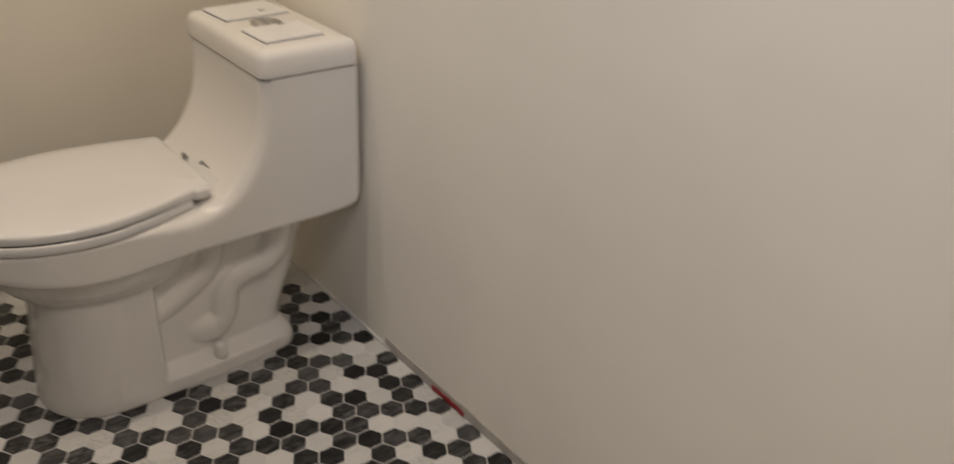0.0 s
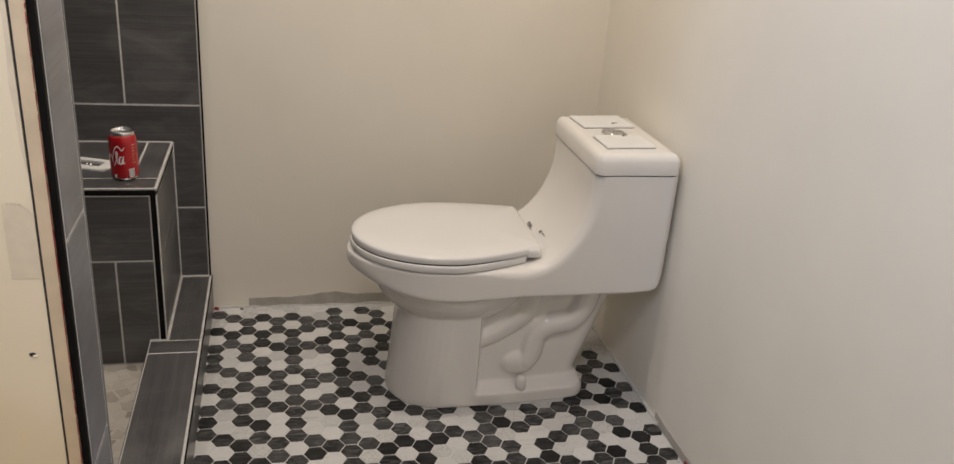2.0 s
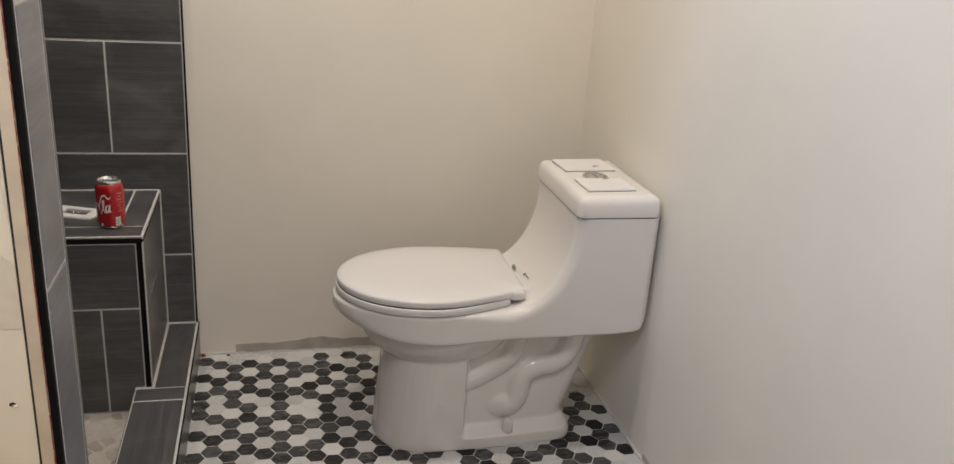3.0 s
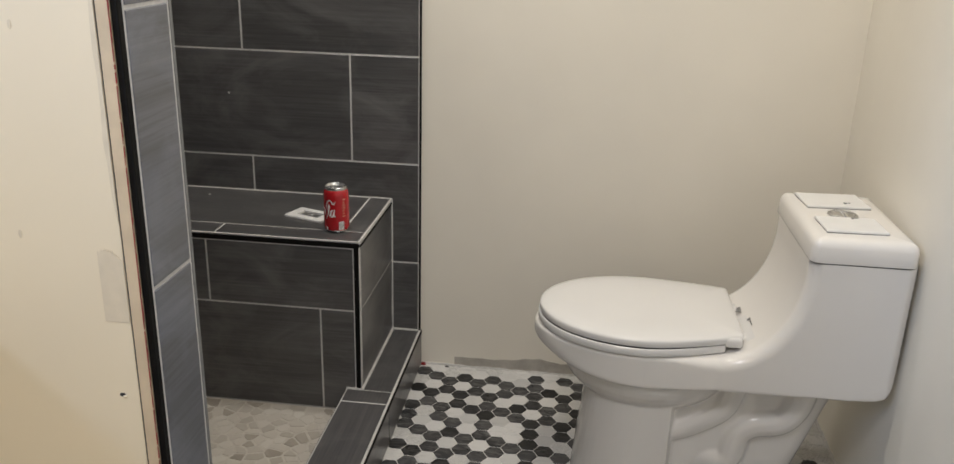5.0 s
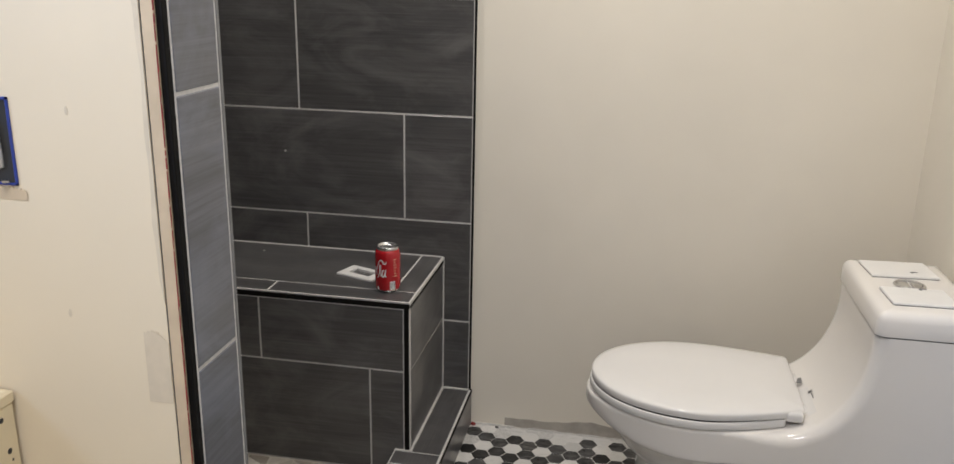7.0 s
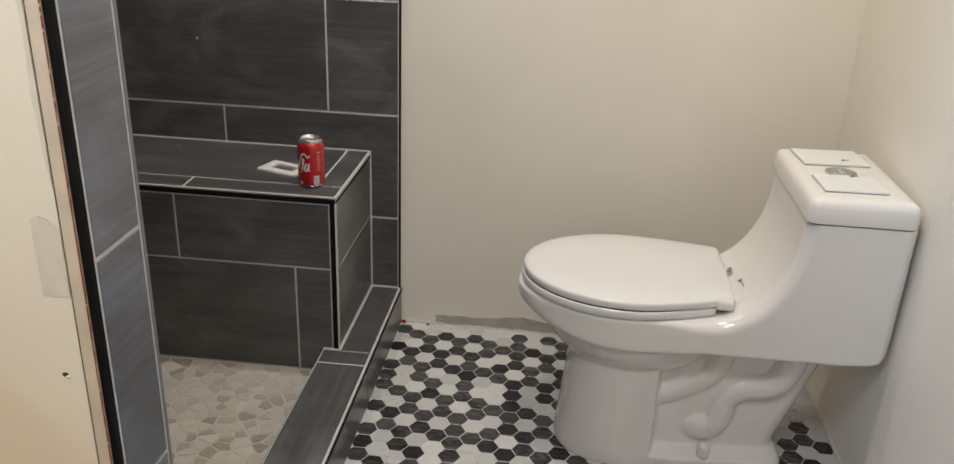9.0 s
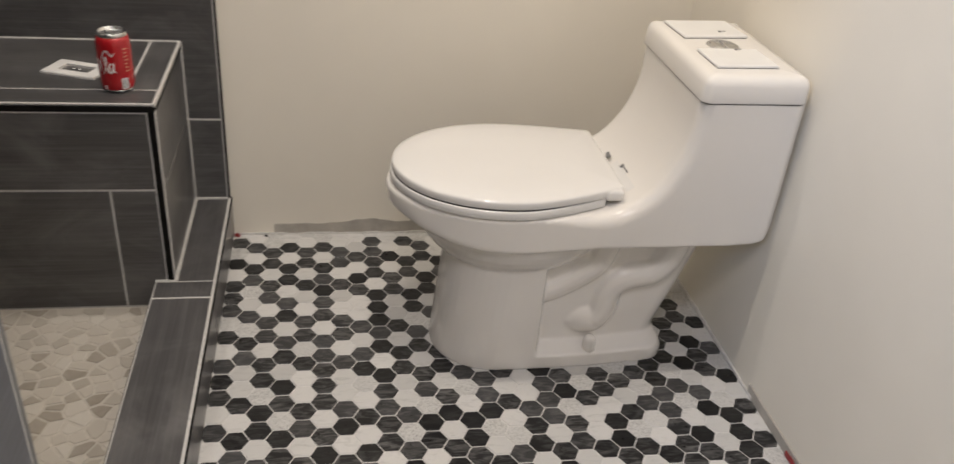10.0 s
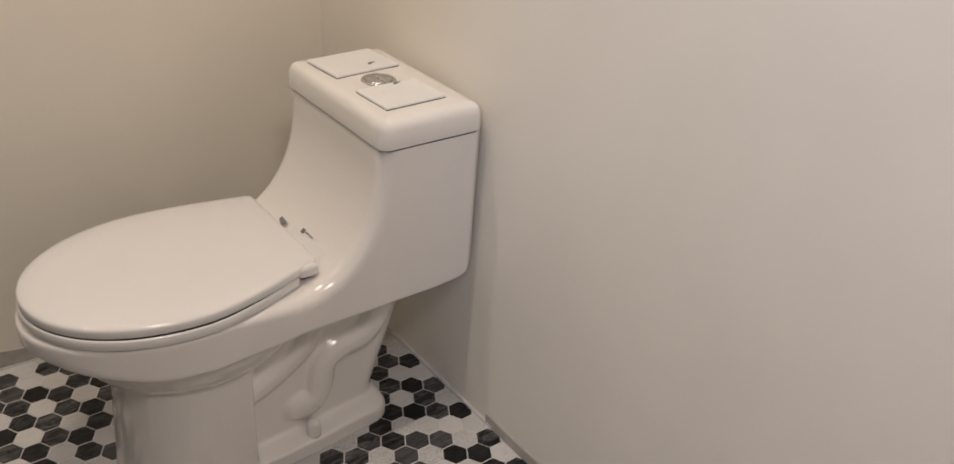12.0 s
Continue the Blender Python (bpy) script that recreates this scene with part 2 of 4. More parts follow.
def tube(bm, pts, radii, n=14):
    """A round tube along points."""
    rings = []
    for k, p in enumerate(pts):
        d = (Vector(pts[min(k + 1, len(pts) - 1)]) - Vector(pts[max(k - 1, 0)])).normalized()
        side = d.cross(Vector((0, 1, 0))).normalized()
        up = side.cross(d)
        r = radii[k] if isinstance(radii, (list, tuple)) else radii
        rings.append([Vector(p) + r * (math.cos(2 * math.pi * i / n) * side + math.sin(2 * math.pi * i / n) * up) for i in range(n)])
    loft(bm, rings)


def smooth_path(pts, steps=6):
    """Catmull-Rom through points."""
    pts = [Vector(p) for p in pts]
    out = []
    for k in range(len(pts) - 1):
        a, b, c, d = pts[max(k - 1, 0)], pts[k], pts[k + 1], pts[min(k + 2, len(pts) - 1)]
        for s in range(steps):
            t = s / steps
            out.append(0.5 * (2 * b + (c - a) * t + (2 * a - 5 * b + 4 * c - d) * t * t + (3 * b - a - 3 * c + d) * t ** 3))
    return out + [pts[-1]]


def structure(name, bm, mat, label):
    return tagged(link(name, bm, mat), label, "", "", "structure")


def slab(name, mat, label, *b):
    bm = bmesh.new()
    box(bm, *b)
    return structure(name, bm, mat, label)


def tile(parent, mat, x0, x1, y0, y1, z0, z1, r=0.0012, name="tile"):
    bm = bmesh.new()
    soft_box(bm, x0, x1, y0, y1, z0, z1, r, 1)
    return part(name, bm, mat, parent)


# ---- the shell of the room ----
CEIL = 2.44
SX0 = -2.08                      # shower's far side wall
CURB_O, CURB_I, CURB_Z = -1.166, -1.297, 0.119
PAN_Z = 0.048
floor = slab("floor", M_FLOORGROUT, "pale grouted bathroom floor of black and white marble hexagon mosaic", -2.75, 0.0, -3.3, 0.0, -0.10, -0.0016)
wall_north = slab("wall_north", M_WALL, "greige painted drywall behind the toilet, bare at its foot", -2.3, 0.12, 0.0, 0.12, -0.1, CEIL)
wall_east = slab("wall_east", M_WALL, "greige painted drywall beside the toilet tank", 0.0, 0.12, -3.3, 0.0, -0.1, CEIL)
wall_south = slab("wall_south", M_WALL, "greige painted wall closing the room", -2.75, 0.12, -3.42, -3.3, -0.1, CEIL)
wall_west = slab("wall_west", M_WALL, "greige painted wall closing the room", -2.87, -2.75, -3.3, -1.540, -0.1, CEIL)
shower_wall = slab("wall_shower", M_SLATE_Z, "charcoal tiled side wall of the shower", SX0 - 0.1, SX0, -1.43, 0.0, -0.1, CEIL)
ceiling = slab("ceiling", M_CEIL, "white painted ceiling", -2.87, 0.12, -3.42, 0.12, CEIL, CEIL + 0.1)

YF = -1.540                      # room face of the stub wall
# stub wall between the room and the shower
stub = slab("wall_stub", M_CREAM, "cream painted drywall stub wall with a tiled end", -2.75, -1.2160, YF, -1.434, -0.1, CEIL)


# ---- shower: back wall tiles ----
G = 0.0044
TY = -0.010
bm = bmesh.new()
box(bm, SX0, -1.1745, -0.0090, 0.0, 0.0, CEIL)
part("grout_bed", bm, M_GROUT, wall_north, "pale grey grout between the charcoal tiles")
ROWS_Z = [0.034, 0.340, 0.645, 0.953, 1.269]


def tile_row(parent, mat, z0, z1, cuts, lo, hi, face):
    """One course of tiles on a wall that faces -y, with joints at the cuts."""
    edges = [lo - G / 2] + sorted(c for c in cuts if lo < c < hi) + [hi + G / 2]
    for a, b in zip(edges, edges[1:]):
        tile(parent, mat, a + G / 2, b - G / 2, face, face + 0.009, z0 + G / 2, z1 - G / 2)


ODD, EVEN = [-1.684 - 0.613 * k for k in range(-1, 2)], [-1.372 - 0.613 * k for k in range(-1, 2)]
for k in range(4):
    cuts = ODD if k % 2 == 1 else EVEN
    if k == 0:
        cuts = []
    tile_row(wall_north, M_SLATE_Z, ROWS_Z[k], ROWS_Z[k + 1], [-1.672, -2.285] if k == 1 else cuts, SX0, -1.1765, TY)
z = 1.372
for k in range(4):
    tile_row(wall_north, M_SLATE_Z, z, min(z + 0.306, CEIL), EVEN if k % 2 == 0 else ODD, SX0, -1.1765, TY)
    z += 0.306
bm = bmesh.new()
box(bm, -1.1735, -1.169, -0.0115, 0.0, CURB_Z, CEIL)
part("edge_trim", bm, M_BLACK, wall_north, "thin black metal tile edge trim")
bm = bmesh.new()
box(bm, -1.1765, -1.1735, -0.0098, 0.0, CURB_Z, CEIL)
part("caulk_line", bm, M_GROUT, wall_north)


# ---- irregular flat stones ----
def clip(poly, p, n):
    out = []
    for a, b in zip(poly, poly[1:] + poly[:1]):
        da, db = (a - p).dot(n), (b - p).dot(n)
        if da <= 0:
            out.append(a)
        if da * db < 0:
            out.append(a + (b - a) * (da / (da - db)))
    return out


def crazy_cells(x0, x1, y0, y1, step, gap, seed, stretch=1.0):
    """Irregular cells that fill a rectangle: shrunk Voronoi cells of jittered seeds."""
    rnd = random.Random(seed)
    pts = []
    ny, nx = round((y1 - y0) / step), round((x1 - x0) / (step * stretch))
    for j in range(ny):
        for i in range(nx):
            if rnd.random() < 0.06:
                continue
            pts.append(Vector((x0 + (i + 0.5 + 0.5 * (j % 2) - 0.25 + rnd.uniform(-0.42, 0.42)) * (x1 - x0) / nx,
                               y0 + (j + 0.5 + rnd.uniform(-0.42, 0.42)) * (y1 - y0) / ny)))
    for p in pts:
        poly = [Vector((x0, y0)), Vector((x1, y0)), Vector((x1, y1)), Vector((x0, y1))]
        for q in pts:
            if q is not p and (q - p).length < 4 * step * stretch:
                d = (q - p).normalized()
                poly = clip(poly, (p + q) / 2 - d * gap * rnd.uniform(0.35, 0.9), d)
                if len(poly) < 3:
                    break
        if len(poly) >= 3:
            yield p, poly


def stone(parent, p, poly, base, thick, up, rnd):
    """A flat stone with worn edges on the plane base; up maps plan to world."""
    bm = bmesh.new()
    c = sum(poly, Vector((0, 0))) / len(poly)
    h = thick * rnd.uniform(0.75, 1.1)
    rings = []
    for k, z in ((1.0, 0.0), (1.0, h * 0.4), (0.94, h)):
        rings.append([up(c + (q - c) * k, base + z) for q in poly])
    rows = [[bm.verts.new(v) for v in ring] for ring in rings]
    n = len(poly)
    for a, b in zip(rows, rows[1:]):
        for i in range(n):
            bm.faces.new((a[i], a[(i + 1) % n], b[(i + 1) % n], b[i]))
    bm.faces.new(rows[-1])
    return part("stone", bm, M_PEBBLE, parent)


pan = slab("shower_floor", M_PEBGROUT, "beige flat-stone mosaic shower floor", SX0, CURB_I + 0.01, -1.434, -0.37, -0.1, PAN_Z)
rnd = random.Random(4)
far_stones = []
for p, poly in crazy_cells(SX0, CURB_I - 0.002, -1.43, -0.392, 0.026, 0.0046, 11, 1.6):
    if p.x > -1.72 and p.y > -1.16:
        stone(pan, p, poly, PAN_Z, 0.0016, lambda q, h: (q.x, q.y, h), rnd)
    else:
        far_stones.append(poly)
bm = bmesh.new()
for poly in far_stones:
    lo, hi = ([bm.verts.new((q.x, q.y, z)) for q in poly] for z in (PAN_Z, PAN_Z + 0.0016))
    bm.faces.new(hi)
    for i in range(len(poly)):
        bm.faces.new((lo[i], lo[(i + 1) % len(poly)], hi[(i + 1) % len(poly)], hi[i]))
tagged(part("stone_rest", bm, M_PEBBLE, pan, "beige flat stones"), kind="stuff")
for p, poly in crazy_cells(SX0, -1.1785, 1.2705, 1.3705, 0.026, 0.0036, 5, 1.2):
    stone(wall_north, p, poly, 0.0066, 0.0055, lambda q, h: (q.x, -h, q.y), rnd)


# ---- shower bench ----
BX, BY, BZ = -1.2550, -0.388, 0.5385
bench = slab("shower_bench", M_GROUT, "built-in charcoal tiled shower bench with black edge trim", SX0, BX - 0.0012, BY + 0.0012, -0.0092, 0.0, BZ - 0.0012)
T = 0.009
for x0, x1, z0, z1 in ((SX0, -1.663, 0.345, 0.519), (-1.663, -1.2715, 0.345, 0.519), (SX0, -1.976, PAN_Z + 0.002, 0.345), (-1.976, -1.363, PAN_Z + 0.002, 0.345), (-1.363, -1.2715, PAN_Z + 0.002, 0.345)):
    tile(bench, M_SLATE_Z, x0 + G / 2, x1 - G / 2, BY, BY + T, z0 + G / 2, z1 - G / 2)
for z0, z1 in ((0.122, 0.347), (0.347, 0.521)):
    tile(bench, M_SLATE_Z, BX - T, BX, BY + 0.012, -0.0115, z0 + G / 2, z1 - G / 2)
for x0, x1, y0, y1, m in ((SX0, -1.3225, -0.3105, -0.014, M_SLATE_X), (-1.3175, BX - 0.005, -0.3105, -0.014, M_SLATE_Y), (SX0, -1.6415, BY + 0.005, -0.3155, M_SLATE_X), (-1.6365, BX - 0.005, BY + 0.005, -0.3155, M_SLATE_X)):
    tile(bench, m, x0, x1, y0, y1, BZ - T, BZ)


def trim(parent, name, mat, *b):
    bm = bmesh.new()
    soft_box(bm, *b, 0.0008, 1)
    return part(name, bm, mat, parent)


tagged(trim(bench, "edge_trim", M_BLACK, SX0, BX - 0.001, BY - 0.0015, BY + 0.006, 0.5205, 0.5335), "black metal edge trim")
trim(bench, "edge_trim", M_BLACK, -1.2700, BX - 0.0022, BY - 0.0015, BY + 0.006, 0.115, 0.5205)
trim(bench, "edge_trim", M_BLACK, BX - 0.006, BX + 0.0012, BY + 0.008, -0.0115, 0.5215, 0.5285)
trim(bench, "edge_strip", M_GROUT, SX0, BX, BY - 0.0005, BY + 0.004, 0.5350, BZ + 0.0005)
trim(bench, "edge_strip", M_GROUT, BX - 0.004, BX + 0.0006, BY + 0.004, -0.0115, 0.529, BZ + 0.0005)
trim(bench, "edge_strip", M_GROUT, BX - 0.0022, BX + 0.0002, BY - 0.001, BY + 0.0115, 0.119, 0.5205)

trim(bench, "caulk_line", M_GROUT, SX0, BX, -0.0155, -0.0102, BZ - 0.004, BZ + 0.002)
trim(bench, "caulk_line", M_GROUT, BX - 0.002, BX + 0.003, -0.0150, -0.0102, CURB_Z, BZ)

# ---- shower curb ----
curb = slab("shower_curb", M_GROUT, "charcoal tiled shower curb with a black edge trim", CURB_I + 0.0012, CURB_O - 0.0012, -1.434, -0.0092, -0.1, CURB_Z - 0.0012)
for y0, y1 in ((-0.4535, -0.3955), (-1.062, -0.4585), (-1.432, -1.067)):
    tile(curb, M_SLATE_Y, CURB_I + 0.003, CURB_O - 0.0070, y0, y1, CURB_Z - T, CURB_Z)
tile(curb, M_SLATE_Y, BX + 0.002, CURB_O - 0.0070, -0.392, -0.0115, CURB_Z - T, CURB_Z - 0.0002)
for y0, y1 in ((-0.455, -0.001), (-1.063, -0.458), (-1.432, -1.066)):
    tile(curb, M_SLATE_Z, CURB_O - T, CURB_O, y0, y1, 0.003, CURB_Z - 0.0135)
for y0, y1 in ((-0.985, -0.388), (-1.432, -0.988)):
    tile(curb, M_SLATE_Z, CURB_I, CURB_I + T, y0, y1, PAN_Z + 0.002, CURB_Z - 0.012)
trim(curb, "edge_strip", M_GROUT, CURB_O - 0.0070, CURB_O - 0.0045, -1.432, -0.001, CURB_Z - 0.011, CURB_Z + 0.0004)
tagged(trim(curb, "edge_trim", M_BLACK, CURB_O - 0.0045, CURB_O + 0.0012, -1.432, -0.001, CURB_Z - 0.0125, CURB_Z - 0.002), "black metal edge trim")
trim(curb, "edge_strip", M_GROUT, CURB_I + 0.0005, CURB_I + 0.0030, -1.432, -0.388, CURB_Z - 0.010, CURB_Z + 0.0004)
trim(curb, "edge_trim", M_BLACK, CURB_I - 0.001, CURB_I + 0.0005, -1.432, -0.388, CURB_Z - 0.0115, CURB_Z - 0.001)
trim(curb, "caulk_line", M_GROUT, BX - 0.001, BX + 0.0055, -0.392, -0.0115, CURB_Z - 0.004, CURB_Z + 0.003)
trim(curb, "caulk_line", M_GROUT, BX, -1.176, -0.018, -0.0105, CURB_Z - 0.004, CURB_Z + 0.003)
trim(curb, "caulk_line", M_GROUT, CURB_I, BX, -0.396, -0.3865, CURB_Z - 0.002, CURB_Z + 0.0018)

# ---- tiled end of the stub wall ----
EX = -1.190
bm = bmesh.new()
box(bm, -1.2160, EX - 0.0012, -1.5280, -1.4306, -0.02, CEIL)
part("grout_bed", bm, M_GROUT, stub)
zs = [0.0, 0.286, 0.592, 0.898, 1.210, 1.516, 1.822, 2.128, CEIL]
for a, b in zip(zs, zs[1:]):
    tile(stub, M_SLATE_LIT, EX - 0.009, EX, -1.5265, -1.4335, a + G / 2, b - G / 2)
trim(stub, "edge_strip", M_GROUT, EX - 0.006, EX - 0.0004, -1.4335, -1.4300, 0, CEIL)
trim(stub, "edge_strip", M_GROUT, EX - 0.006, EX - 0.0004, -1.5300, -1.5265, 0, CEIL)
trim(stub, "edge_trim", M_GREY, EX - 0.010, EX + 0.0005, -1.4300, -1.4240, 0, CEIL)
tagged(trim(stub, "edge_trim", M_BLACK, -1.1985, EX - 0.0005, -1.5400, -1.5300, 0, CEIL), "matt black metal wall edge trim")
tagged(trim(stub, "board_edge", M_RAW, -1.2128, -1.1985, -1.5430, -1.5290, 0, CEIL), "raw cream board edge strip")
trim(stub, "groove", M_SHADE_AND_CRUMB, -1.2162, -1.2128, -1.5395, -1.5290, 0, CEIL)
rnd = random.Random(8)
bm = bmesh.new()
z = 0.0
while z < CEIL:
    h = rnd.uniform(0.004, 0.012)
    box(bm, -1.1990, -1.1987 + rnd.uniform(0, 0.0010), -1.5436, -1.5424, z, z + h)
    z += h + rnd.choice((0.0, 0.0, 0.0, 0.0, 0.0, 0.003))
part("membrane_sliver", bm, M_RED, stub, "ragged red sliver of waterproof membrane")
for y0, y1 in ((-1.434, -1.425),):
    for a, b in zip(zs[:-1], zs[1:]):
        tile(stub, M_SLATE_Z, SX0, -1.205, y0, y1, max(a, PAN_Z) + G / 2, b - G / 2)


# ---- wall feet and patches ----
def ragged_strip(name, mat, parent, label, a, b, low, heights, thick, place, seed):
    """A thin ragged patch from a to b along a wall."""
    r = random.Random(seed)
    n = 46
    top = []
    for i in range(n + 1):
        u = i / n
        k = u * (len(heights) - 1)
        j = min(int(k), len(heights) - 2)
        top.append(heights[j] + (heights[j + 1] - heights[j]) * (k - j) + r.uniform(-0.0022, 0.0022))
    bm = bmesh.new()
    for i in range(n):
        u0, u1 = a + (b - a) * i / n, a + (b - a) * (i + 1) / n
        q = [place(u0, low, 0), place(u1, low, 0), place(u1, top[i + 1], 0), place(u0, top[i], 0)]
        w = [place(u0, low, thick), place(u1, low, thick), place(u1, top[i + 1], thick), place(u0, top[i], thick)]
        v = [bm.verts.new(p) for p in q + w]
        for f in ((4, 5, 6, 7), (0, 1, 5, 4), (2, 3, 7, 6)):
            bm.faces.new([v[k] for k in f])
    bmesh.ops.remove_doubles(bm, verts=bm.verts[:], dist=1e-5)
    return part(name, bm, mat, parent, label)


NORTH = lambda u, h, d: (u, -0.0004 - d, h)
EAST = lambda u, h, d: (-0.0004 - d, u, h)
ragged_strip("bare_strip", M_MUD, wall_north, "bare grey strip of unpainted wall board", -1.061, -0.05, 0.004, [0.033, 0.033, 0.034, 0.035, 0.042, 0.047, 0.038, 0.037, 0.038, 0.04, 0.04, 0.04, 0.04, 0.04, 0.04, 0.04, 0.04, 0.04, 0.04, 0.04], 0.0012, NORTH, 3)
ragged_strip("bare_strip", M_MUD, wall_east, "bare grey strip of unpainted wall board", -2.6, -0.712, 0.0, [0.022, 0.024, 0.023, 0.022, 0.026], 0.004, EAST, 4)
ragged_strip("caulk_line", M_FLOORGROUT, wall_north, "", -1.166, 0.0, -0.001, [0.005, 0.006, 0.005], 0.003, NORTH, 5)
ragged_strip("caulk_line", M_FLOORGROUT, wall_east, "", -0.735, 0.0, -0.001, [0.006, 0.008, 0.006], 0.005, EAST, 6)


def chip(name, mat, at, size, label, category, seed):
    """A torn scrap: a crumpled low lump."""
    r = random.Random(seed)
    bm = bmesh.new()
    n = 9
    lo = [(at[0] + size[0] * math.cos(2 * math.pi * i / n) * r.uniform(0.6, 1.1), at[1] + size[1] * math.sin(2 * math.pi * i / n) * r.uniform(0.6, 1.1), at[2]) for i in range(n)]
    hi = [(at[0] + (p[0] - at[0]) * 0.7, at[1] + (p[1] - at[1]) * 0.7, at[2] + size[2] * r.uniform(0.6, 1.2)) for p in lo]
    loft(bm, [lo, hi])
    return tagged(link(name, bm, mat), label, category)


tagged(chip("red_tape_scrap", M_RED, (-1.157, -0.008, -0.001), (0.010, 0.007, 0.010), "small red scrap of tape on the floor corner", "scrap", 1), group="")
bm = bmesh.new()
for k in range(7):
    y = -0.90 - 0.016 * k
    box(bm, -0.0075, -0.0046, y - 0.0155, y, 0.002 + 0.001 * (k % 3), 0.013 + 0.002 * (k % 2))
tagged(link("red_tape", bm, M_RED), "torn strip of red tape along the wall foot", "tape")
chip("dark_crumb", M_SHADE_AND_CRUMB, (-1.084, -0.010, -0.001), (0.006, 0.004, 0.006), "small dark crumb of debris at the wall foot", "debris", 2)


# ---- toilet ----
CY = -0.4625
toilet = thing("toilet", (-0.45, CY, 0), "white porcelain one-piece toilet with closed lid, new on the mosaic floor", "toilet")


def body_width(x):
    if x > -0.54:
        return 0.178 + 0.008 * max(0.0, min(1.0, (-0.36 - x) / 0.18))
    u = min(1.0, (-0.54 - x) / 0.259)
    return 0.186 * math.sqrt(max(0.0, 1 - u ** 2.05))


SWEEP_X, SWEEP_Z, SWEEP_A, SWEEP_B, FRONT = -0.388, 0.6295, 0.162, 0.215, -0.226
EDGE = 0.026                     # rounding between the tank's front sweep and its sides


def swept(x, d):
    """Height of the front sweep at x, taken d inside the glaze."""
    u = (x - SWEEP_X) / (SWEEP_A + d)
    if u >= 1.0:
        return 0.668
    return SWEEP_Z - (SWEEP_B + d) * math.sqrt(1 - max(0.0, u) ** 2)


def section(x, w, b, t, rb, rt, sweep=False):
    """A rounded upright section of the shell at x; sweep follows the tank's front in its upper corners."""
    rb, rt = min(rb, w * 0.95, (t - b) * 0.55), min(rt, w * 0.95, (t - b) * 0.42)
    if sweep:
        top = []
        for k in range(7):
            a = radians(15 * k)
            top.append((w - EDGE * (1 - math.cos(a)), max(min(t, swept(x, EDGE * (1 - math.sin(a)))), b + 0.03)))
        pts = [(x, CY + y, z) for y, z in top] + [(x, CY - y, z) for y, z in top[::-1]]
    else:
        pts = []
    for cy, cz, r, a0 in ((w - rt, t - rt, rt, 0), (-w + rt, t - rt, rt, 90), (-w + rb, b + rb, rb, 180), (w - rb, b + rb, rb, 270)):
        if sweep and a0 < 180:
            continue
        for k in range(7):
            a = radians(a0 + 15 * k)
            pts.append((x, CY + cy + r * math.cos(a), cz + r * math.sin(a)))
    return pts


rings = []
for x, b in ((-0.011, 0.40), (-0.012, 0.380), (-0.015, 0.364), (-0.026, 0.350), (-0.045, 0.343)):
    rings.append(section(x, 0.176 - 0.010 * max(0, (x + 0.026) / 0.015), b, 0.6612, 0.008, 0.004))
for x in (-0.10, -0.16, -0.195):
    rings.append(section(x, 0.178, 0.341, 0.6612, 0.007, 0.004))
for k in range(9):
    x = FRONT + EDGE * (1 - k / 8) ** 1.6 + 0.0004
    rings.append(section(x, 0.178, 0.340, 0.6612, 0.007, 0.004, True))
for k in range(46):
    x = SWEEP_X + SWEEP_A * math.cos(radians(90 * (k + 0.4) / 46))
    rings.append(section(x, 0.1775, 0.339, swept(x, 0.0), 0.007, 0.018, True))
for i in range(1, 34):
    u = i / 33
    x = SWEEP_X - (0.7985 + SWEEP_X) * (1 - (1 - u) ** 1.7)
    w = max(0.006, body_width(x))
    k = max(0.0, (-0.50 - x) / 0.293)
    b = 0.339 - 0.005 * min(1, max(0, (-0.38 - x) / 0.15)) + 0.042 * max(0.0, (-0.58 - x) / 0.2185) ** 2
    lip = EDGE + (0.008 - EDGE) * min(1.0, (SWEEP_X - x) / 0.10)
    rings.append(section(x, w, b, 0.4145 - 0.006 * max(0.0, (-0.76 - x) / 0.033) ** 2, 0.007 + 0.024 * k ** 1.3, lip))
bm = bmesh.new()
loft(bm, rings)

# rounded belly of the bowl under the rim
belly = []
for k in range(13):
    a = radians(-90 + 7.5 * k)
    c, s = math.cos(a), math.sin(a)
    belly.append([(-0.520 + 0.212 * max(c, 0.02) * math.cos(2 * math.pi * i / 40), CY + 0.176 * max(c, 0.02) * math.sin(2 * math.pi * i / 40), 0.350 + 0.140 * s) for i in range(40)])
loft(bm, belly)


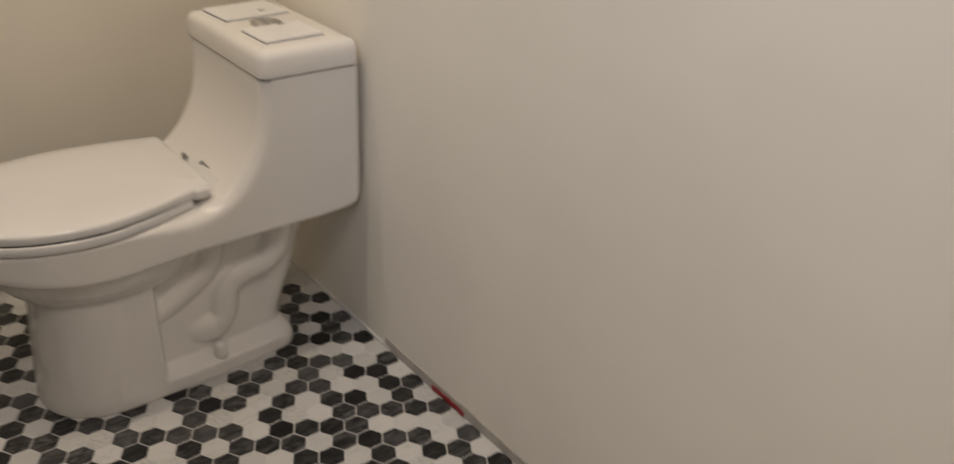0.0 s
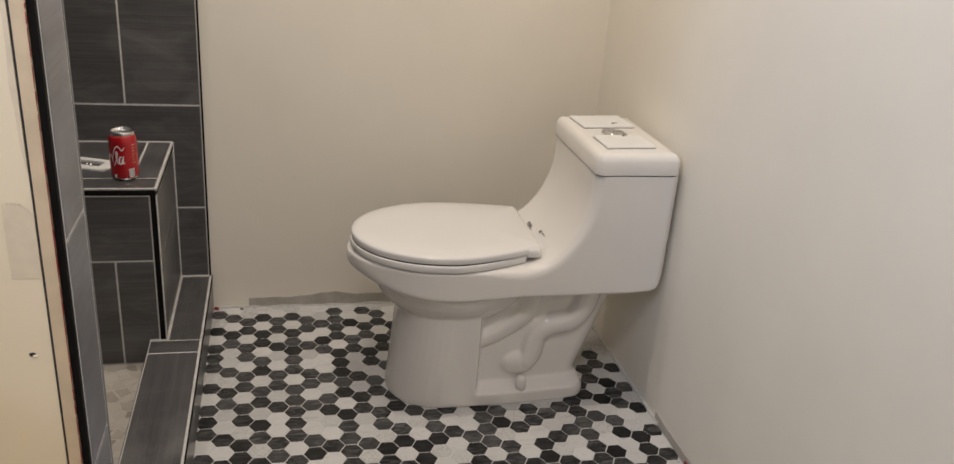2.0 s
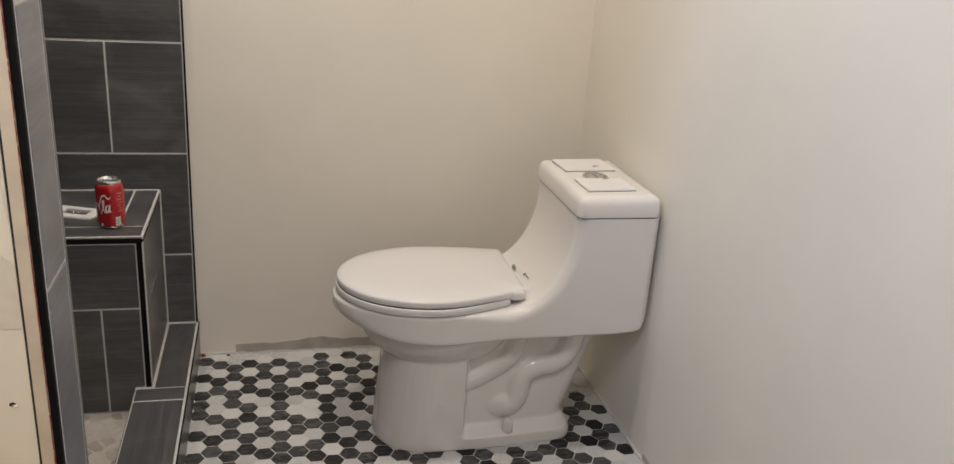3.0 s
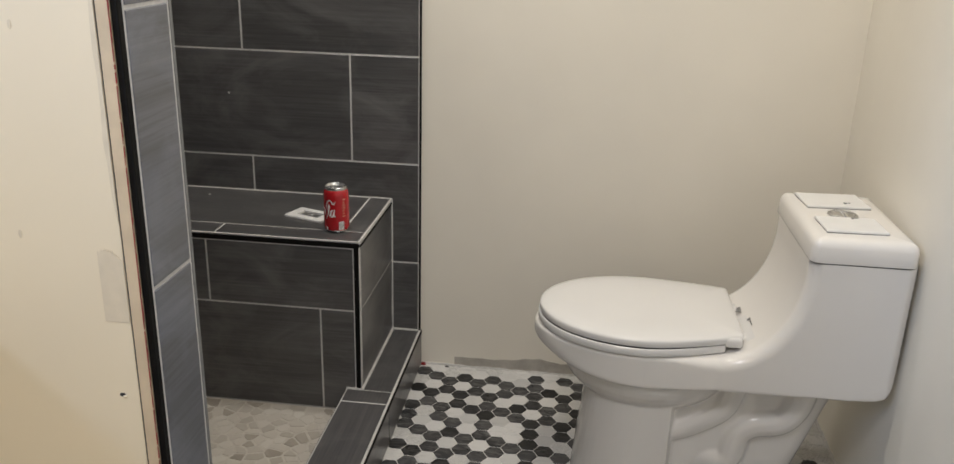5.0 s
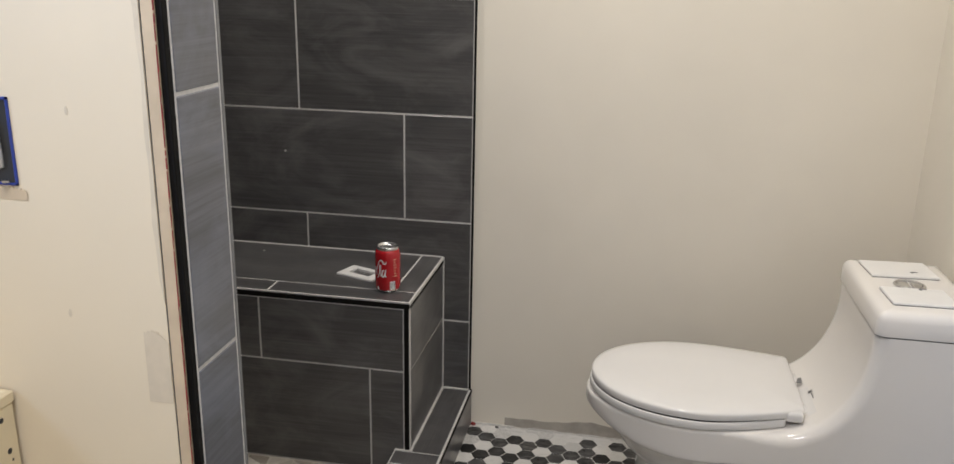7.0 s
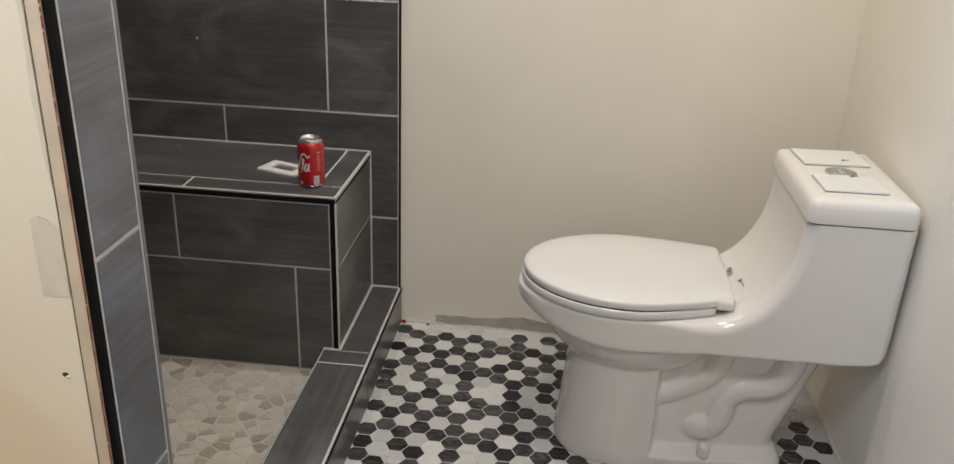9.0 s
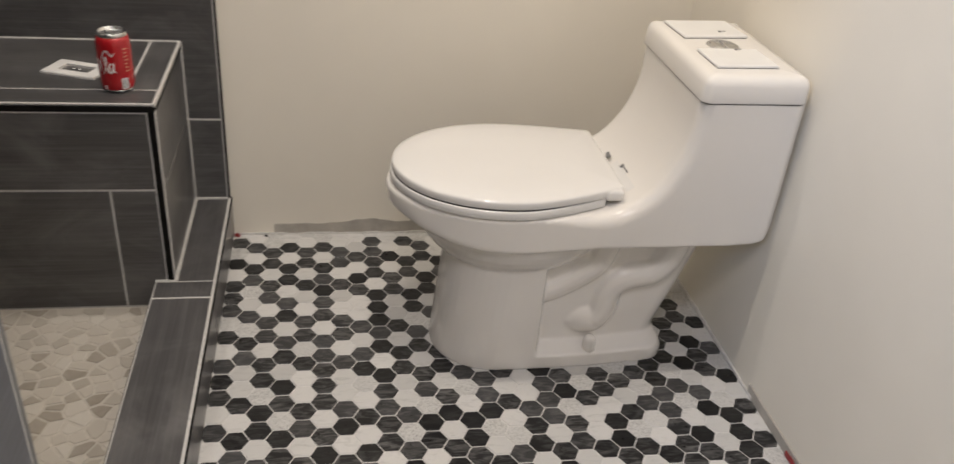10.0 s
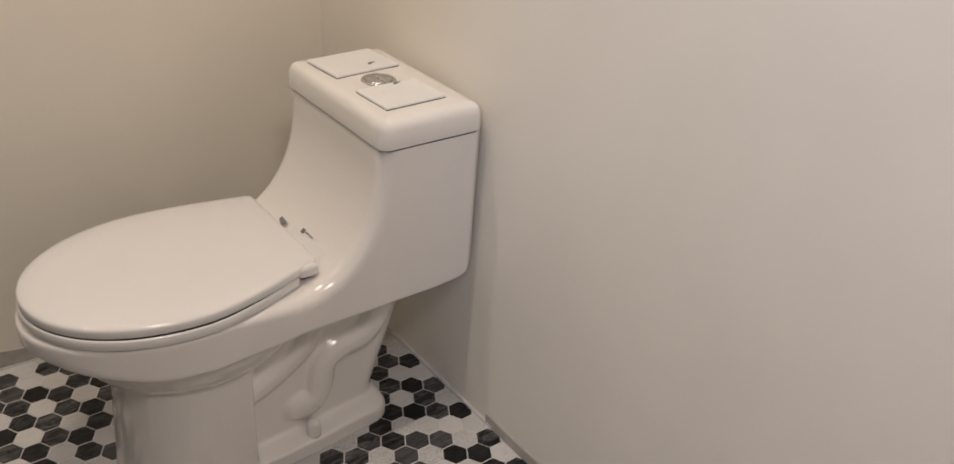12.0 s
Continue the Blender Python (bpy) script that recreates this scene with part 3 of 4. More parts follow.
# pedestal with recessed sides and a foot flange
def foot_ring(z, front, rear, recess):
    near = []
    W = 0.137
    for k in range(13):
        a = radians(90 * k / 12)
        near.append((front + 0.145 * (1 - math.cos(a)), W * math.sin(a) ** 0.9))
    for x in (-0.515, -0.49, -0.470):
        near.append((x, W))
    for x, w in ((-0.455, W), (-0.44, W), (-0.38, W - 0.002), (-0.32, W - 0.005), (-0.27, W - 0.010)):
        near.append((x, w - recess * 0.040))
    wr = W - 0.014 - recess * 0.040
    for k in range(8):
        a = radians(90 * k / 7)
        near.append((rear - 0.055 + 0.055 * math.sin(a), max(0.004, (wr - 0.055) + 0.055 * math.cos(a)) if k < 7 else wr - 0.055))
    ring = [(x, CY - w, z) for x, w in near] + [(x, CY + w, z) for x, w in near[::-1][:-1]]
    return ring


levels = []
for z in (-0.001, 0.006, 0.020, 0.034, 0.042, 0.052, 0.07, 0.10, 0.14, 0.18, 0.22, 0.26, 0.30, 0.345):
    front = -0.690 + 0.085 * z
    r = 0.0 if z < 0.035 else min(1.0, (z - 0.034) / 0.016)
    rear = -0.152 if z < 0.03 else -0.174 + 0.340 * (z - 0.045) + 0.022 * max(0.0, 1 - (z - 0.03) / 0.045) ** 2
    levels.append(foot_ring(z, front, min(rear, -0.070), r))
loft(bm, levels)

# trapway relief on both sides
for sgn in (-1, 1):
    y = CY + sgn * 0.077
    tube(bm, smooth_path([(-0.49, y, 0.180), (-0.455, y, 0.182), (-0.41, y, 0.202), (-0.35, y, 0.244), (-0.33, y, 0.29), (-0.32, y, 0.34)]), 0.034)
    ball = []
    for k in range(1, 12):
        a = radians(180 * k / 12)
        ball.append([(-0.350 + 0.056 * math.sin(a) * math.cos(2 * math.pi * i / 20), CY + sgn * 0.081 + 0.030 * math.sin(a) * math.sin(2 * math.pi * i / 20), 0.102 - 0.041 * math.cos(a)) for i in range(20)])
    loft(bm, ball)
    pts = smooth_path([(-0.345, y, 0.092), (-0.318, y, 0.125), (-0.305, y, 0.185), (-0.268, y, 0.213), (-0.214, y, 0.224), (-0.182, y, 0.262), (-0.168, y, 0.32)])
    tube(bm, pts, [0.032, 0.0325, 0.033] + [0.036] * (len(pts) - 3))
body = part("body", bm, M_PORCELAIN, toilet, "glossy white porcelain bowl, tank and foot in one", True)
mod = body.modifiers.new("fuse", "REMESH")
mod.mode, mod.voxel_size, mod.use_smooth_shade = "VOXEL", 0.0032, True
mod = body.modifiers.new("glaze", "SMOOTH")
mod.factor, mod.iterations = 0.5, 6

# bolt caps
for y in (CY - 0.116, CY + 0.116):
    bm = bmesh.new()
    lathe(bm, [(0.0145, -0.006), (0.0145, 0.008), (0.0143, 0.020), (0.0138, 0.026), (0.0122, 0.0305), (0.0095, 0.0335), (0.006, 0.0352), (0.0025, 0.0358)], (-0.341, y, 0.038), 24)
    part("bolt_cap", bm, M_PORCELAIN, toilet, "", True)


def round_slab(bm, x0, x1, w, levels, rc, n=8):
    """A slab with rounded plan corners; levels of (z, inset)."""
    rings = []
    for z, ins in levels:
        ring = []
        r = max(rc - ins, 0.002)
        for cx, cy, a0 in ((x1 - ins - r, w - ins - r, 0), (x0 + ins + r, w - ins - r, 90), (x0 + ins + r, -w + ins + r, 180), (x1 - ins - r, -w + ins + r, 270)):
            for k in range(n + 1):
                a = radians(a0 + 90 * k / n)
                ring.append((cx + r * math.cos(a), CY + cy + r * math.sin(a), z))
        rings.append(ring)
    loft(bm, rings)


bm = bmesh.new()
round_slab(bm, -0.2290, -0.0125, 0.1795, [(0.6592, 0.0020), (0.6597, 0.0006), (0.662, 0.0), (0.692, 0.0012), (0.700, 0.0038), (0.7060, 0.0085), (0.7098, 0.0155), (0.7116, 0.026), (0.7122, 0.06)], 0.019)
tank_lid = part("tank_lid", bm, M_PORCELAIN, toilet, "white porcelain tank lid", True)
# solid dark band that paints the shade line under the tank lid
bm = bmesh.new()
round_slab(bm, -0.2267, -0.0155, 0.1784, [(0.6574, 0.0), (0.6600, 0.0)], 0.020)
part("lid_gap_shade", bm, M_SHADE_AND_CRUMB, toilet, "dark band standing for the shade under the tank lid")

# flush button, set in the lid
bm = bmesh.new()
lathe(bm, [(0.024, 0.704), (0.0325, 0.705), (0.0325, 0.7140), (0.030, 0.7156), (0.0275, 0.7156), (0.0265, 0.7135), (0.0265, 0.709)], (-0.127, CY, 0), 40)
ring = part("flush_ring", bm, M_CHROME, toilet, "round chrome flush button ring", True)
for s in (-1, 1):
    bm = bmesh.new()
    pts = [(0.0255 * math.cos(radians(a)), 0.0255 * math.sin(radians(a))) for a in range(-86, 87, 12)]
    rings = []
    for z, k in ((0.706, 1.0), (0.7146, 1.0), (0.7160, 0.94)):
        rings.append([(-0.127 + s * (0.0012 + (px - 0.0012) * k), CY + py * k * s, z) for px, py in pts])
    loft(bm, rings)
    part("flush_button", bm, M_CHROME, ring, "", True)


# seat and lid
def egg(x, back, wide, tip, wb):
    """Half width of the seat's outline."""
    mid = -0.545
    if x < mid:
        return wide * math.sqrt(max(0.0, 1 - ((mid - x) / (mid - tip)) ** 2.1))
    u = (x - mid) / (back - mid)
    return wide - (wide - wb) * (u ** 1.5)


def egg_ring(z, ins, back, wide, tip, wb, rc):
    near = []
    n = 30
    for k in range(n + 1):
        a = math.pi / 2 * k / n
        x = tip + ins + (-0.545 - tip - ins) * (1 - math.cos(a))
        near.append((x, egg(max(x, tip + ins), back, wide - ins, tip + ins, wb - ins)))
    for k in range(1, 9):
        x = -0.545 + (back - ins - rc + 0.545) * k / 8
        near.append((x, egg(x + ins * k / 8, back, wide - ins, tip, wb - ins)))
    we = egg(back - rc, back, wide - ins, tip, wb - ins)
    for k in range(1, 6):
        a = radians(18 * k)
        near.append((back - ins - rc + rc * math.sin(a), we - rc + rc * math.cos(a)))
    # the seat sits slightly askew on its hinges
    skew = lambda x: 0.016 * max(0.0, (x + 0.545) / 0.216) ** 1.5
    return [(x, CY - w + skew(x), z) for x, w in near] + [(x, CY + w + skew(x), z) for x, w in near[::-1][:-1]]


def egg_slab(levels, back, wide, tip, wb, rc):
    bm = bmesh.new()
    loft(bm, [egg_ring(z, i, back, wide, tip, wb, rc) for z, i in levels])
    return bm


seat = part("seat", egg_slab([(0.4160, 0.004), (0.4170, 0.001), (0.419, 0.0), (0.4330, 0.0), (0.4345, 0.001), (0.435, 0.003)], -0.366, 0.190, -0.7915, 0.148, 0.009), M_SEAT, toilet, "closed white plastic seat ring", True)
lid = part("seat_lid", egg_slab([(0.4372, 0.003), (0.4380, 0.001), (0.4395, 0.0), (0.4510, 0.0), (0.4535, 0.0012), (0.4553, 0.004), (0.4575, 0.014), (0.4600, 0.045), (0.4610, 0.09)], -0.327, 0.187, -0.7890, 0.138, 0.013), M_SEAT, toilet, "closed white seat lid, slightly domed", True)
# dark rings: shade between lid, seat and rim put into colour
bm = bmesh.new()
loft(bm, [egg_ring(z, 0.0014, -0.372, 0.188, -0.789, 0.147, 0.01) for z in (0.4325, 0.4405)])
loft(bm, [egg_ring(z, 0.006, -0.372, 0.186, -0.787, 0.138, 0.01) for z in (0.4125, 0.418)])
part("seat_gap_shade", bm, M_SHADE_AND_CRUMB, toilet, "dark rings standing for shade in the gaps above and below the seat")
# hinge hardware with its film and label
for y in (CY - 0.078, CY + 0.078):
    bm = bmesh.new()
    soft_box(bm, -0.345, -0.302, y - 0.021, y + 0.021, 0.411, 0.438, 0.006, 3)
    part("hinge", bm, M_SEAT, toilet, "", True)
# rounded tabs of the lid beside the hinges
for y0, y1 in ((-0.603, -0.560), (-0.346, -0.318)):
    bm = bmesh.new()
    soft_box(bm, -0.370, -0.331, y0, y1, 0.4290, 0.4530, 0.008, 4)
    part("lid_tab", bm, M_SEAT, lid, "", True)


def deck(x):
    """Height of the porcelain behind the seat, where it sweeps up to the tank."""
    return swept(x, 0.0)


def decal(bm, x0, x1, y0, y1, lift, slant=0.0):
    n = 6
    rows = [[bm.verts.new((x + slant * j, y0 + (y1 - y0) * j, deck(x + slant * j) + lift)) for j in (0, 0.33, 0.66, 1)] for x in (x0 + (x1 - x0) * k / n for k in range(n + 1))]
    for a, b in zip(rows, rows[1:]):
        for j in range(3):
            bm.faces.new((a[j], b[j], b[j + 1], a[j + 1]))


bm = bmesh.new()
decal(bm, -0.318, -0.302, CY - 0.112, CY + 0.010, 0.0012)
label_film = part("hinge_label", bm, M_SEAT, toilet, "milky peeling label film behind the seat")
for x0, x1, y0, y1, z in ((-0.324, -0.3105, CY + 0.024, CY + 0.054, 0.4478),):
    bm = bmesh.new()
    v = [bm.verts.new(p) for p in ((x0, y0, z), (x1, y0 + 0.004, z), (x1 + 0.002, y1, z), (x0 + 0.006, y1 - 0.008, z))]
    w = [bm.verts.new((p.co.x, p.co.y, z + 0.0012)) for p in v]
    bm.faces.new(w)
    for i in range(4):
        bm.faces.new((v[i], v[(i + 1) % 4], w[(i + 1) % 4], w[i]))
    part("label_print", bm, M_GREY, label_film, "dark printed mark")
for x0, x1, y0, y1 in ((-0.3045, -0.2975, CY - 0.025, CY - 0.014), (-0.3005, -0.2985, CY - 0.054, CY - 0.028)):
    bm = bmesh.new()
    decal(bm, x0, x1, y0, y1, 0.0020)
    part("label_print", bm, M_GREY, label_film, "dark printed mark")


# ---- white plates lying on the tank ----
def blank_plate(at, size, turn, mark, label):
    z0 = 0.7122
    ob = thing("wall_plate", (at[0], at[1], z0), label, "wall plate", "plates on the tank")
    bm = bmesh.new()
    a, b = size[0] / 2, size[1] / 2
    m = pose(at[0], at[1], z0, 0, 0, turn)
    loft(bm, [[m @ Vector((sx * (a - i), sy * (b - i), z)) for sx, sy in ((1, 1), (-1, 1), (-1, -1), (1, -1))] for z, i in ((0.0014, 0.0), (0.0044, 0.0), (0.0060, 0.0018))])
    part("plate", bm, M_PLATE, ob)
    # dark sheet under the plate that paints its contact shadow line
    bm = bmesh.new()
    loft(bm, [[m @ Vector((sx * (a - i), sy * (b - i), z)) for sx, sy in ((1, 1), (-1, 1), (-1, -1), (1, -1))] for z, i in ((-0.0004, 0.0004), (0.0015, 0.0004))])
    part("plate_shade", bm, M_SHADE_AND_CRUMB, ob)
    bm = bmesh.new()
    lathe(bm, [(0.0036, 0.0), (0.0036, 0.0018), (0.002, 0.0025)], m @ Vector((mark[0], mark[1], 0.0056)), 12)
    part("screw", bm, M_GREY, ob, "small grey screw head")
    bm = bmesh.new()
    c = m @ Vector((mark[0] + 0.008, mark[1] + 0.003, 0.0056))
    box(bm, c.x - 0.005, c.x + 0.005, c.y - 0.0014, c.y + 0.0014, c.z, c.z + 0.0014)
    part("screw", bm, M_GREY, ob)
    return ob


blank_plate((-0.126, -0.3665), (0.142, 0.104), 4, (0.02, -0.026), "blank white plastic wall plate lying on the tank lid")
blank_plate((-0.131, -0.5445), (0.127, 0.098), 2, (0.015, 0.040), "smaller blank white plastic wall plate beside the flush button")

# ---- bench plate ----
m = pose(-1.436, -0.212, BZ, 0, 0, -20)
ob = thing("outlet_plate", (-1.436, -0.212, BZ), "white outlet cover plate with a rectangular opening, on the bench", "wall plate")


def frame_plate(m, a, b, ia, ib, t):
    bm = bmesh.new()
    rings = []
    for k, (fa, fb, z) in enumerate(((a, b, 0.0002), (a, b, t * 0.6), (a - 0.002, b - 0.002, t), (ia, ib, t), (ia, ib, 0.0002))):
        rings.append([bm.verts.new(m @ Vector((sx * fa, sy * fb, z))) for sx, sy in ((1, 1), (-1, 1), (-1, -1), (1, -1))])
    for p, q in zip(rings, rings[1:] + rings[:1]):
        for i in range(4):
            bm.faces.new((p[i], p[(i + 1) % 4], q[(i + 1) % 4], q[i]))
    return bm


part("plate", frame_plate(m, 0.0605, 0.0375, 0.034, 0.0168, 0.006), M_PLATE, ob)
bm = bmesh.new()
for x in (-0.008, 0.004):
    c = m @ Vector((x, 0.002, 0.0003))
    lathe(bm, [(0.004, 0), (0.004, 0.003), (0.002, 0.0045)], c, 10)
part("screw", bm, M_ALU, ob, "loose steel screws")


# ---- drink can ----
CX, CYC, CZ = -1.335, -0.308, BZ
can = thing("drink_can", (CX, CYC, CZ), "red aluminium soda can standing on the tiled bench", "can")
bm = bmesh.new()
lathe(bm, [(0.012, 0.006), (0.0235, 0.0005), (0.0255, 0.0), (0.0275, 0.002), (0.031, 0.008), (0.0328, 0.014), (0.0331, 0.02), (0.0331, 0.098), (0.0325, 0.103), (0.0308, 0.109), (0.0285, 0.1145)], (CX, CYC, CZ), 48)
can_body = part("can_body", bm, M_CANRED, can, "red lacquered can wall", True)
bm = bmesh.new()
lathe(bm, [(0.0255, -0.0002), (0.0285, 0.003), (0.0305, 0.0068), (0.0312, 0.0078), (0.0285, 0.0034), (0.02, 0.002)], (CX, CYC, CZ), 48)
part("can_foot", bm, M_ALU, can, "bare aluminium foot", True)
bm = bmesh.new()
lathe(bm, [(0.0280, 0.1125), (0.0290, 0.1150), (0.0284, 0.1185), (0.0280, 0.1210), (0.0272, 0.1220), (0.0262, 0.1215), (0.0252, 0.1165), (0.0235, 0.1155), (0.002, 0.1165)], (CX, CYC, CZ), 48)
can_top = part("can_top", bm, M_ALU, can, "aluminium can end with a raised rim", True)
bm = bmesh.new()
soft_box(bm, CX - 0.005, CX + 0.012, CYC - 0.007, CYC + 0.007, CZ + 0.1166, CZ + 0.1182, 0.0006, 1)
part("pull_tab", bm, M_ALU, can_top)


def on_can(name, strokes, mat, label, lift=0.0004):
    """Flat print on the can: bands along (angle in degrees, height in m) with a half width."""
    bm = bmesh.new()
    for pts, half in strokes:
        pts = smooth_path([(a, 0, h) for a, h in pts], 5)
        rows = []
        for k, p in enumerate(pts):
            d = pts[min(k + 1, len(pts) - 1)] - pts[max(k - 1, 0)]
            d = Vector((radians(d.x) * 0.0335, 0, d.z)).normalized()
            wide = half * (0.45 + 0.55 * math.sin(math.pi * k / (len(pts) - 1)))
            row = []
            for s in (-1, 1):
                ang = radians(p.x) + s * wide * -d.z / 0.0335
                h = p.z + s * wide * d.x
                r = 0.0331 + lift
                row.append(bm.verts.new((CX + r * math.cos(ang), CYC + r * math.sin(ang), CZ + h)))
            rows.append(row)
        for a, b in zip(rows, rows[1:]):
            bm.faces.new((a[0], a[1], b[1], b[0]))
    return part(name, bm, mat, can_body, label)


A0 = -84.0
on_can("emblem", [
    ([(A0 - 48, 0.052), (A0 - 34, 0.082), (A0 - 18, 0.090), (A0 - 4, 0.080), (A0 + 6, 0.087)], 0.0015),
    ([(A0 - 40, 0.040), (A0 - 26, 0.058), (A0 - 22, 0.074), (A0 - 27, 0.076), (A0 - 28, 0.060), (A0 - 20, 0.046)], 0.0015),
    ([(A0 - 4, 0.064), (A0 - 13, 0.062), (A0 - 16, 0.049), (A0 - 8, 0.047), (A0 - 1, 0.060)], 0.0020),
    ([(A0 + 2, 0.066), (A0 - 2, 0.050), (A0 + 6, 0.047)], 0.0020),
    ([(A0 - 60, 0.070), (A0 - 50, 0.062), (A0 - 44, 0.048)], 0.0015),
], M_CANWHITE, "white sweeping emblem strokes")


def can_panel(name, a0, a1, h0, h1, mat, lift, label=""):
    bm = bmesh.new()
    n = max(2, int((a1 - a0) / 5))
    r = 0.0331 + lift
    rows = [[bm.verts.new((CX + r * math.cos(radians(a0 + (a1 - a0) * k / n)), CYC + r * math.sin(radians(a0 + (a1 - a0) * k / n)), CZ + h)) for h in (h0, h1)] for k in range(n + 1)]
    for a, b in zip(rows, rows[1:]):
        bm.faces.new((a[0], a[1], b[1], b[0]))
    return part(name, bm, mat, can_body, label)


can_panel("code_panel", -64, -40, 0.011, 0.033, M_CANWHITE, 0.0004, "white printed panel")
for k in range(6):
    can_panel("print_bar", -62 + 3.6 * k, -60.4 + 3.6 * k, 0.013, 0.031, M_GREY, 0.0007)
can_panel("code_panel", -124, -116, 0.010, 0.018, M_CANWHITE, 0.0004)
for k in range(7):
    can_panel("print_bar", -48 + (k % 2) * 2, -30 - (k % 3) * 3, 0.046 + 0.0075 * k, 0.0480 + 0.0075 * k, M_CANGOLD, 0.0004)


# dried specks of grout on the tiles
for at, nrm in (((-1.732, -0.0104, 0.828), 1), ((-1.733, -0.010, 0.0), 0)):
    bm = bmesh.new()
    if nrm:
        box(bm, at[0] - 0.0025, at[0] + 0.002, -0.0112, -0.0095, at[2] - 0.003, at[2] + 0.003)
        part("grout_speck", bm, M_GROUT, wall_north)
    else:
        box(bm, -1.786, -1.780, -0.082, -0.077, BZ - 0.0005, BZ + 0.001)
        part("grout_speck", bm, M_GROUT, bench)

# ---- vanity cabinet carcass ----
VX, VY, VZ = -1.422, -1.546, 0.842
vanity = thing("vanity_cabinet", (-1.70, -1.80, 0), "cream board vanity cabinet carcass with drilled holes", "cabinet")
for x0, x1 in ((VX - 0.018, VX), (VX - 0.555, VX - 0.537)):
    bm = bmesh.new()
    soft_box(bm, x0, x1, VY - 0.534, VY, 0.0, VZ, 0.0015, 1)
    side = part("side_panel", bm, M_WOOD, vanity)
    if x1 == VX:
        # flat dark discs paint the shade inside the drilled holes
        for y, z, r in ((-1.568, 0.828, 0.0034), (-1.562, 0.785, 0.0036), (-1.559, 0.772, 0.0016), (-1.558, 0.757, 0.0018), (-1.568, 0.70, 0.003), (-1.602, 0.828, 0.003)):
            bm = bmesh.new()
            loft(bm, [[(VX + d, y + r * k * math.cos(math.pi * i / 6), z + r * k * math.sin(math.pi * i / 6)) for i in range(12)] for d, k in ((-0.002, 1.0), (0.0003, 1.0), (0.0005, 0.8))])
            part("drilled_hole", bm, M_SHADE_AND_CRUMB, side)
for name, b in (("back_panel", (VX - 0.537, VX - 0.018, VY - 0.012, VY, 0.0, VZ - 0.008)), ("front_panel", (VX - 0.537, VX - 0.018, VY - 0.534, VY - 0.516, 0.09, VZ)),
                ("top_panel", (VX - 0.556, VX + 0.001, VY - 0.536, VY + 0.002, VZ, VZ + 0.014)), ("bottom_panel", (VX - 0.537, VX - 0.018, VY - 0.516, VY - 0.012, 0.09, 0.106))):
    bm = bmesh.new()
    soft_box(bm, *b, 0.0015, 1)
    part(name, bm, M_WOOD, vanity)

# ---- electrical box in the stub wall ----
ebox = thing("electrical_box", (-1.4085, YF, 1.154), "open blue electrical box with loose grey cables in the cream wall", "electrical box")
X1, X0, Z0, Z1 = -1.3780, -1.4390, 1.105, 1.2015
for b in ((X0, X0 + 0.003, Z0, Z1), (X1 - 0.003, X1, Z0, Z1), (X0, X1, Z0, Z0 + 0.003), (X0, X1, Z1 - 0.003, Z1)):
    bm = bmesh.new()
    soft_box(bm, b[0], b[1], YF - 0.0025, YF + 0.0005, b[2], b[3], 0.0006, 1)
    part("box_wall", bm, M_BLUE, ebox, "blue plastic box edge")
# no recess is cut: a dark sheet paints the shade inside the box
bm = bmesh.new()
box(bm, X0 + 0.003, X1 - 0.003, YF - 0.0008, YF + 0.0002, Z0 + 0.003, Z1 - 0.003)
part("box_shade", bm, M_SHADE_AND_CRUMB, ebox, "flat dark sheet standing for the shaded box interior")
for k, x in enumerate((-1.397, -1.407, -1.418)):
    bm = bmesh.new()
    tube(bm, smooth_path([(x, YF - 0.0015, Z0 + 0.02), (x + 0.002, YF - 0.0045, 1.143), (x - 0.002 * k, YF - 0.0042, 1.168), (x - 0.003, YF - 0.0015, Z1 - 0.008)]), 0.0042, 8)
    part("cable", bm, M_CABLE, ebox, "", True)
bm = bmesh.new()
lathe(bm, [(0.0045, 0), (0.0045, 0.002), (0.002, 0.003)], (-1.391, YF - 0.004, Z0 + 0.004), 10)
part("screw", bm, M_ALU, ebox)
ROOM = lambda u, h, d: (u, YF - 0.0003 - d, h)
ragged_strip("bare_patch", M_RAW, stub, "bare chipped board round the box", -1.447, -1.369, 1.089, [1.104, 1.1055, 1.104, 1.100], 0.0006, ROOM, 9)
# nail hole and smears on the cream wall
bm = bmesh.new()
loft(bm, [[(-1.2365 + 0.0038 * k * math.cos(math.pi * i / 5), YF + d, 0.765 + 0.0026 * k * math.sin(math.pi * i / 5)) for i in range(10)] for d, k in ((0.001, 1.0), (-0.0006, 1.0), (-0.0009, 0.6))])
part("nail_dimple", bm, M_SHADE_AND_CRUMB, stub, "small dark nail hole")
bm = bmesh.new()
loft(bm, [[(-1.2338 + 0.0028 * k * math.cos(math.pi * i / 5), YF + d, 0.7630 + 0.0020 * k * math.sin(math.pi * i / 5)) for i in range(10)] for d, k in ((0.001, 1.0), (-0.0010, 0.9), (-0.0018, 0.4))])
part("torn_paper", bm, M_CREAM, stub)
EDGEWISE = lambda u, h, d: (-1.2162 - h, YF - 0.0003 - d, u)
